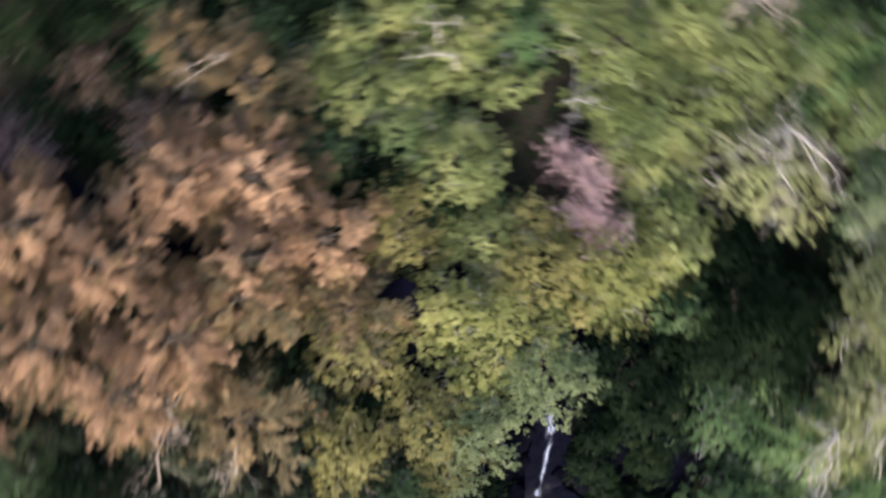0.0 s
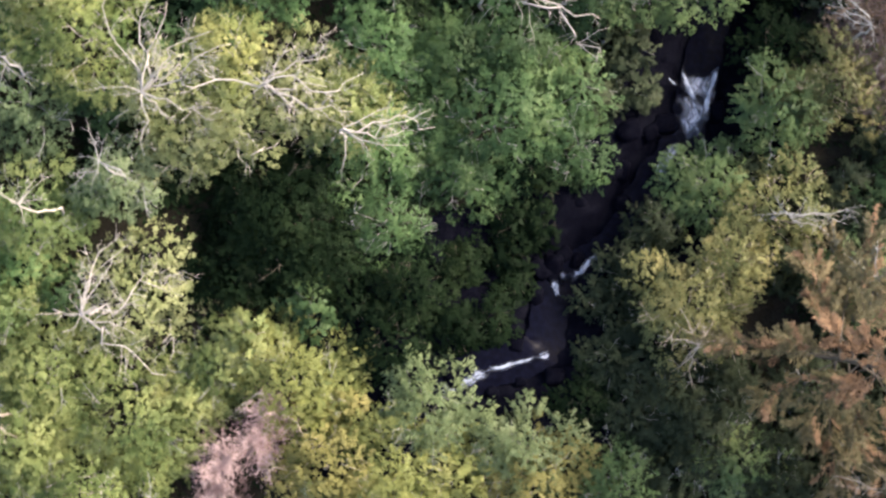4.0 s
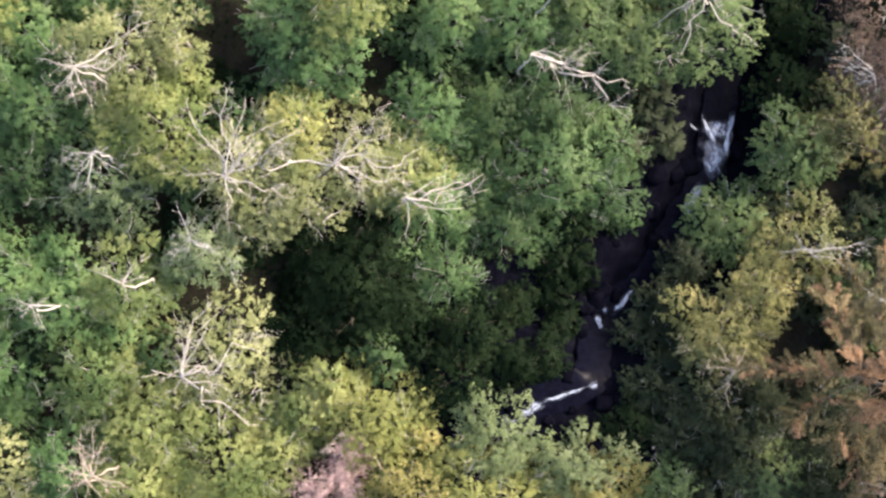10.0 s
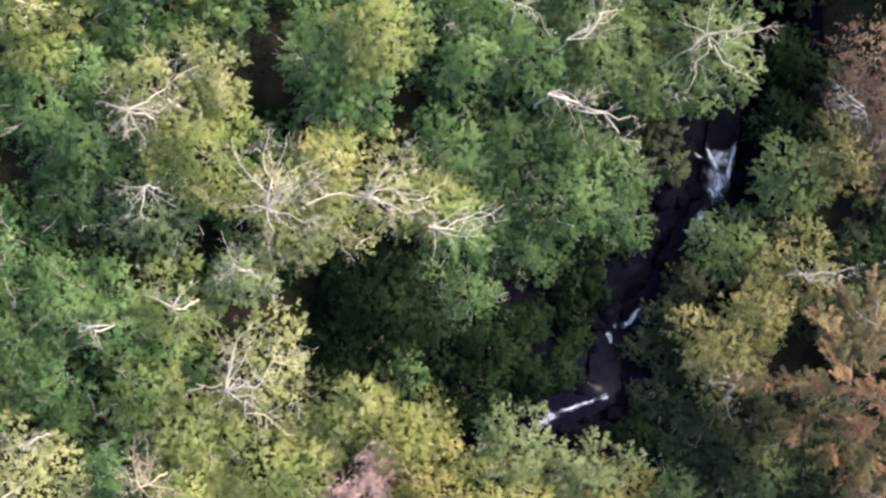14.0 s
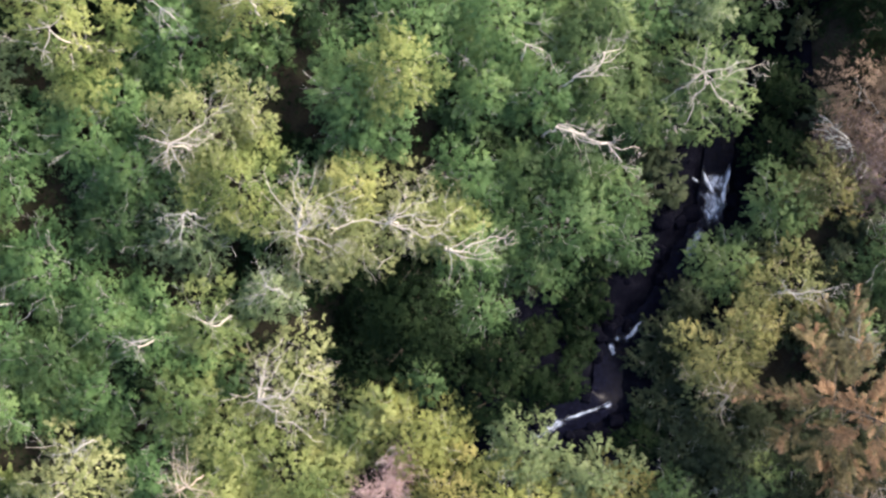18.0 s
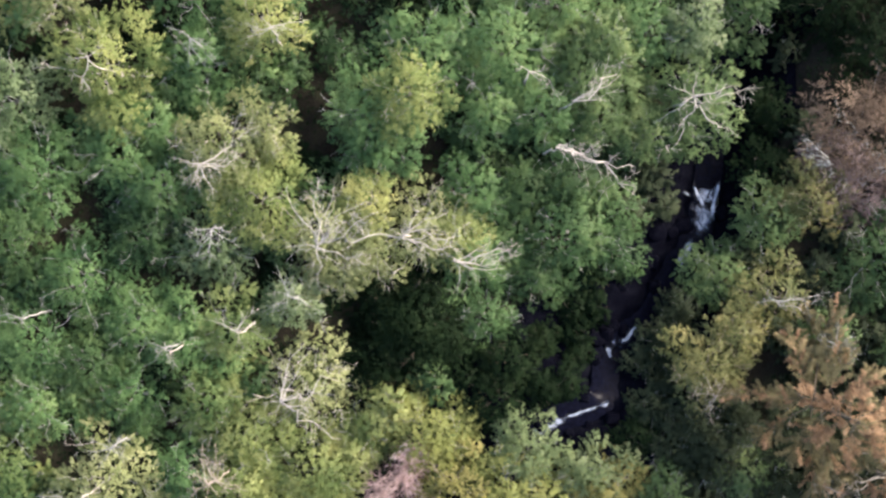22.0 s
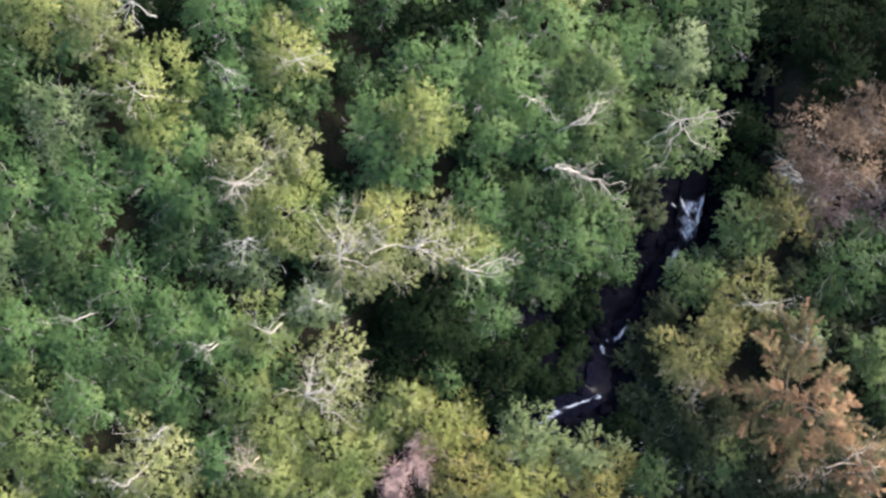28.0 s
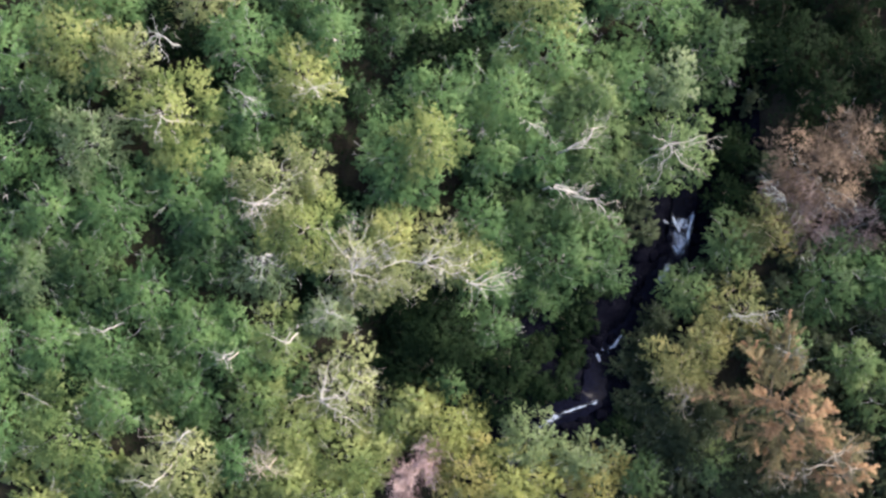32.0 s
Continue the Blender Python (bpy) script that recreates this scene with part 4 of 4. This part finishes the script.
# ---- the pink-twigged shrub on the bank ----
BARK_PINK = rough_material("bark_pink", ((0.3, (0.42, 0.29, 0.28)), (0.55, (0.57, 0.42, 0.4)), (0.8, (0.7, 0.56, 0.53))), 3.0, 0.8, 0.3)


def twig_shrub(label, x, y, R, count, seed):
    """A shrub of fine upright twigs with few leaves."""
    r = random.Random(seed)
    base = ground_z(x, y)
    ob = new("shrub")
    ob.matrix_basis = pose(x, y, base - 0.05)
    tagged(ob, label, "shrub")
    for k in range(count):
        a, el = 2 * math.pi * (k + r.random()) / count, r.uniform(0.25, 1.4)
        tip = Vector((math.cos(a) * math.cos(el), math.sin(a) * math.cos(el), math.sin(el) * 0.9 + 0.5)) * R * r.uniform(0.8, 1.1)
        tubes = Tubes()
        limb(tubes, r, (0, 0, 0), tip, 0.035, 11, 2, 0.06, 0.45, 0.7)
        part_of("branch", tubes.mesh("branch", BARK_PINK), ob)
    part_of("crown", crown_mesh(seed, R * 0.9, LEAF["pink"], 0.4, 0.75, 0.06, 7, 1.5), ob, kind="stuff", place=Matrix.Translation((0, 0, R * 0.72)))
    return ob


twig_shrub("pinkish-red twiggy shrub with few leaves", -5.6, -11.2, 1.9, 26, 31)
twig_shrub("pinkish-red twiggy shrub with few leaves", -6.1, -12.9, 2.1, 28, 32)
twig_shrub("pinkish-red twiggy shrub with few leaves", -7.8, -14.0, 2.0, 26, 33)
twig_shrub("pinkish-red twiggy shrub with few leaves", -8.0, -15.6, 1.6, 20, 34)


# ---- undergrowth ----
def covered(x, y, share):
    return any((x - a) ** 2 + (y - b) ** 2 < (share * c) ** 2 for a, b, c in PLACED)


GAPS = ((-9.5, 20.5, 1.3), (-10.3, 18.8, 1.3), (-11.2, 17.0, 1.3), (-12.6, 15.0, 1.3), (-13.8, 13.2, 1.2), (-5.0, 11.6, 1.0), (-24.3, 2.4, 1.4), (-18.6, 1.8, 1.3), (-22.9, -10.0, 1.5), (-34.4, -11.4, 1.5), (-6.6, -12.6, 2.4), (-9.0, -15.8, 2.2))
rng = random.Random(21)
spots = []
for i in range(33):
    for j in range(30):
        x, y = -46 + i * 2.6 + rng.uniform(-0.9, 0.9), -44 + j * 2.6 + rng.uniform(-0.9, 0.9)
        d = stream_at(x, y)[0]
        if d > 3.0 and not covered(x, y, 0.72) and not any(math.hypot(x - a, y - b) < c + 1.0 for a, b, c in GAPS):
            spots.append((d, x, y))
spots.sort(key=lambda q: (q[1] + 3) ** 2 + (q[2] + 3) ** 2)
for d, x, y in spots[:280]:
    R = rng.uniform(1.2, 1.9)
    # gorge side and east take the leaf copies darkened to stand for shade
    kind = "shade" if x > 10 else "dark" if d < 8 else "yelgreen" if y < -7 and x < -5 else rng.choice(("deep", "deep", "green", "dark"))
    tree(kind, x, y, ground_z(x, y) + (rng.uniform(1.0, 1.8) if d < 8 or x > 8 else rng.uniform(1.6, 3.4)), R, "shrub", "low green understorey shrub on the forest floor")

r = np.random.RandomState(8)
n = 55000
X, Y = r.uniform(-47, 40, n), r.uniform(-45, 36, n)
keep, zs = [], []
for x, y in zip(X, Y):
    d, z, side = stream_at(x, y)
    keep.append(d > 5.0 + 2.2 * noise.noise((x * 0.5, y * 0.5, 4)) and noise.noise((x * 0.35, y * 0.35, 9)) > -0.35)
    zs.append(ground_z(x, y) if keep[-1] else 0)
keep = np.array(keep)
P = np.stack([X, Y, np.array(zs) + r.uniform(0.05, 0.5, n)], 1)[keep]
n = len(P)
N = r.normal(0, 0.4, (n, 3)) + np.array([0, 0, 1.0])
N /= np.linalg.norm(N, axis=1)[:, None]
t = np.cross(N, r.normal(0, 1, (n, 3)))
t /= np.linalg.norm(t, axis=1)[:, None]
b = np.cross(N, t)
L = r.uniform(0.16, 0.4, n)[:, None]
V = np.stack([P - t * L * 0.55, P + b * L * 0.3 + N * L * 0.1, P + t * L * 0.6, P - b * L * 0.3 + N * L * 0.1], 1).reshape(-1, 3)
# plants share the near-black leaf that has shade in its colour
tagged(new("undergrowth", mesh_of("undergrowth", V, np.arange(4 * n).reshape(-1, 4), LEAF["dark"])), "ferns and low plants covering the forest floor, shade painted into their dark green", "undergrowth", kind="stuff")
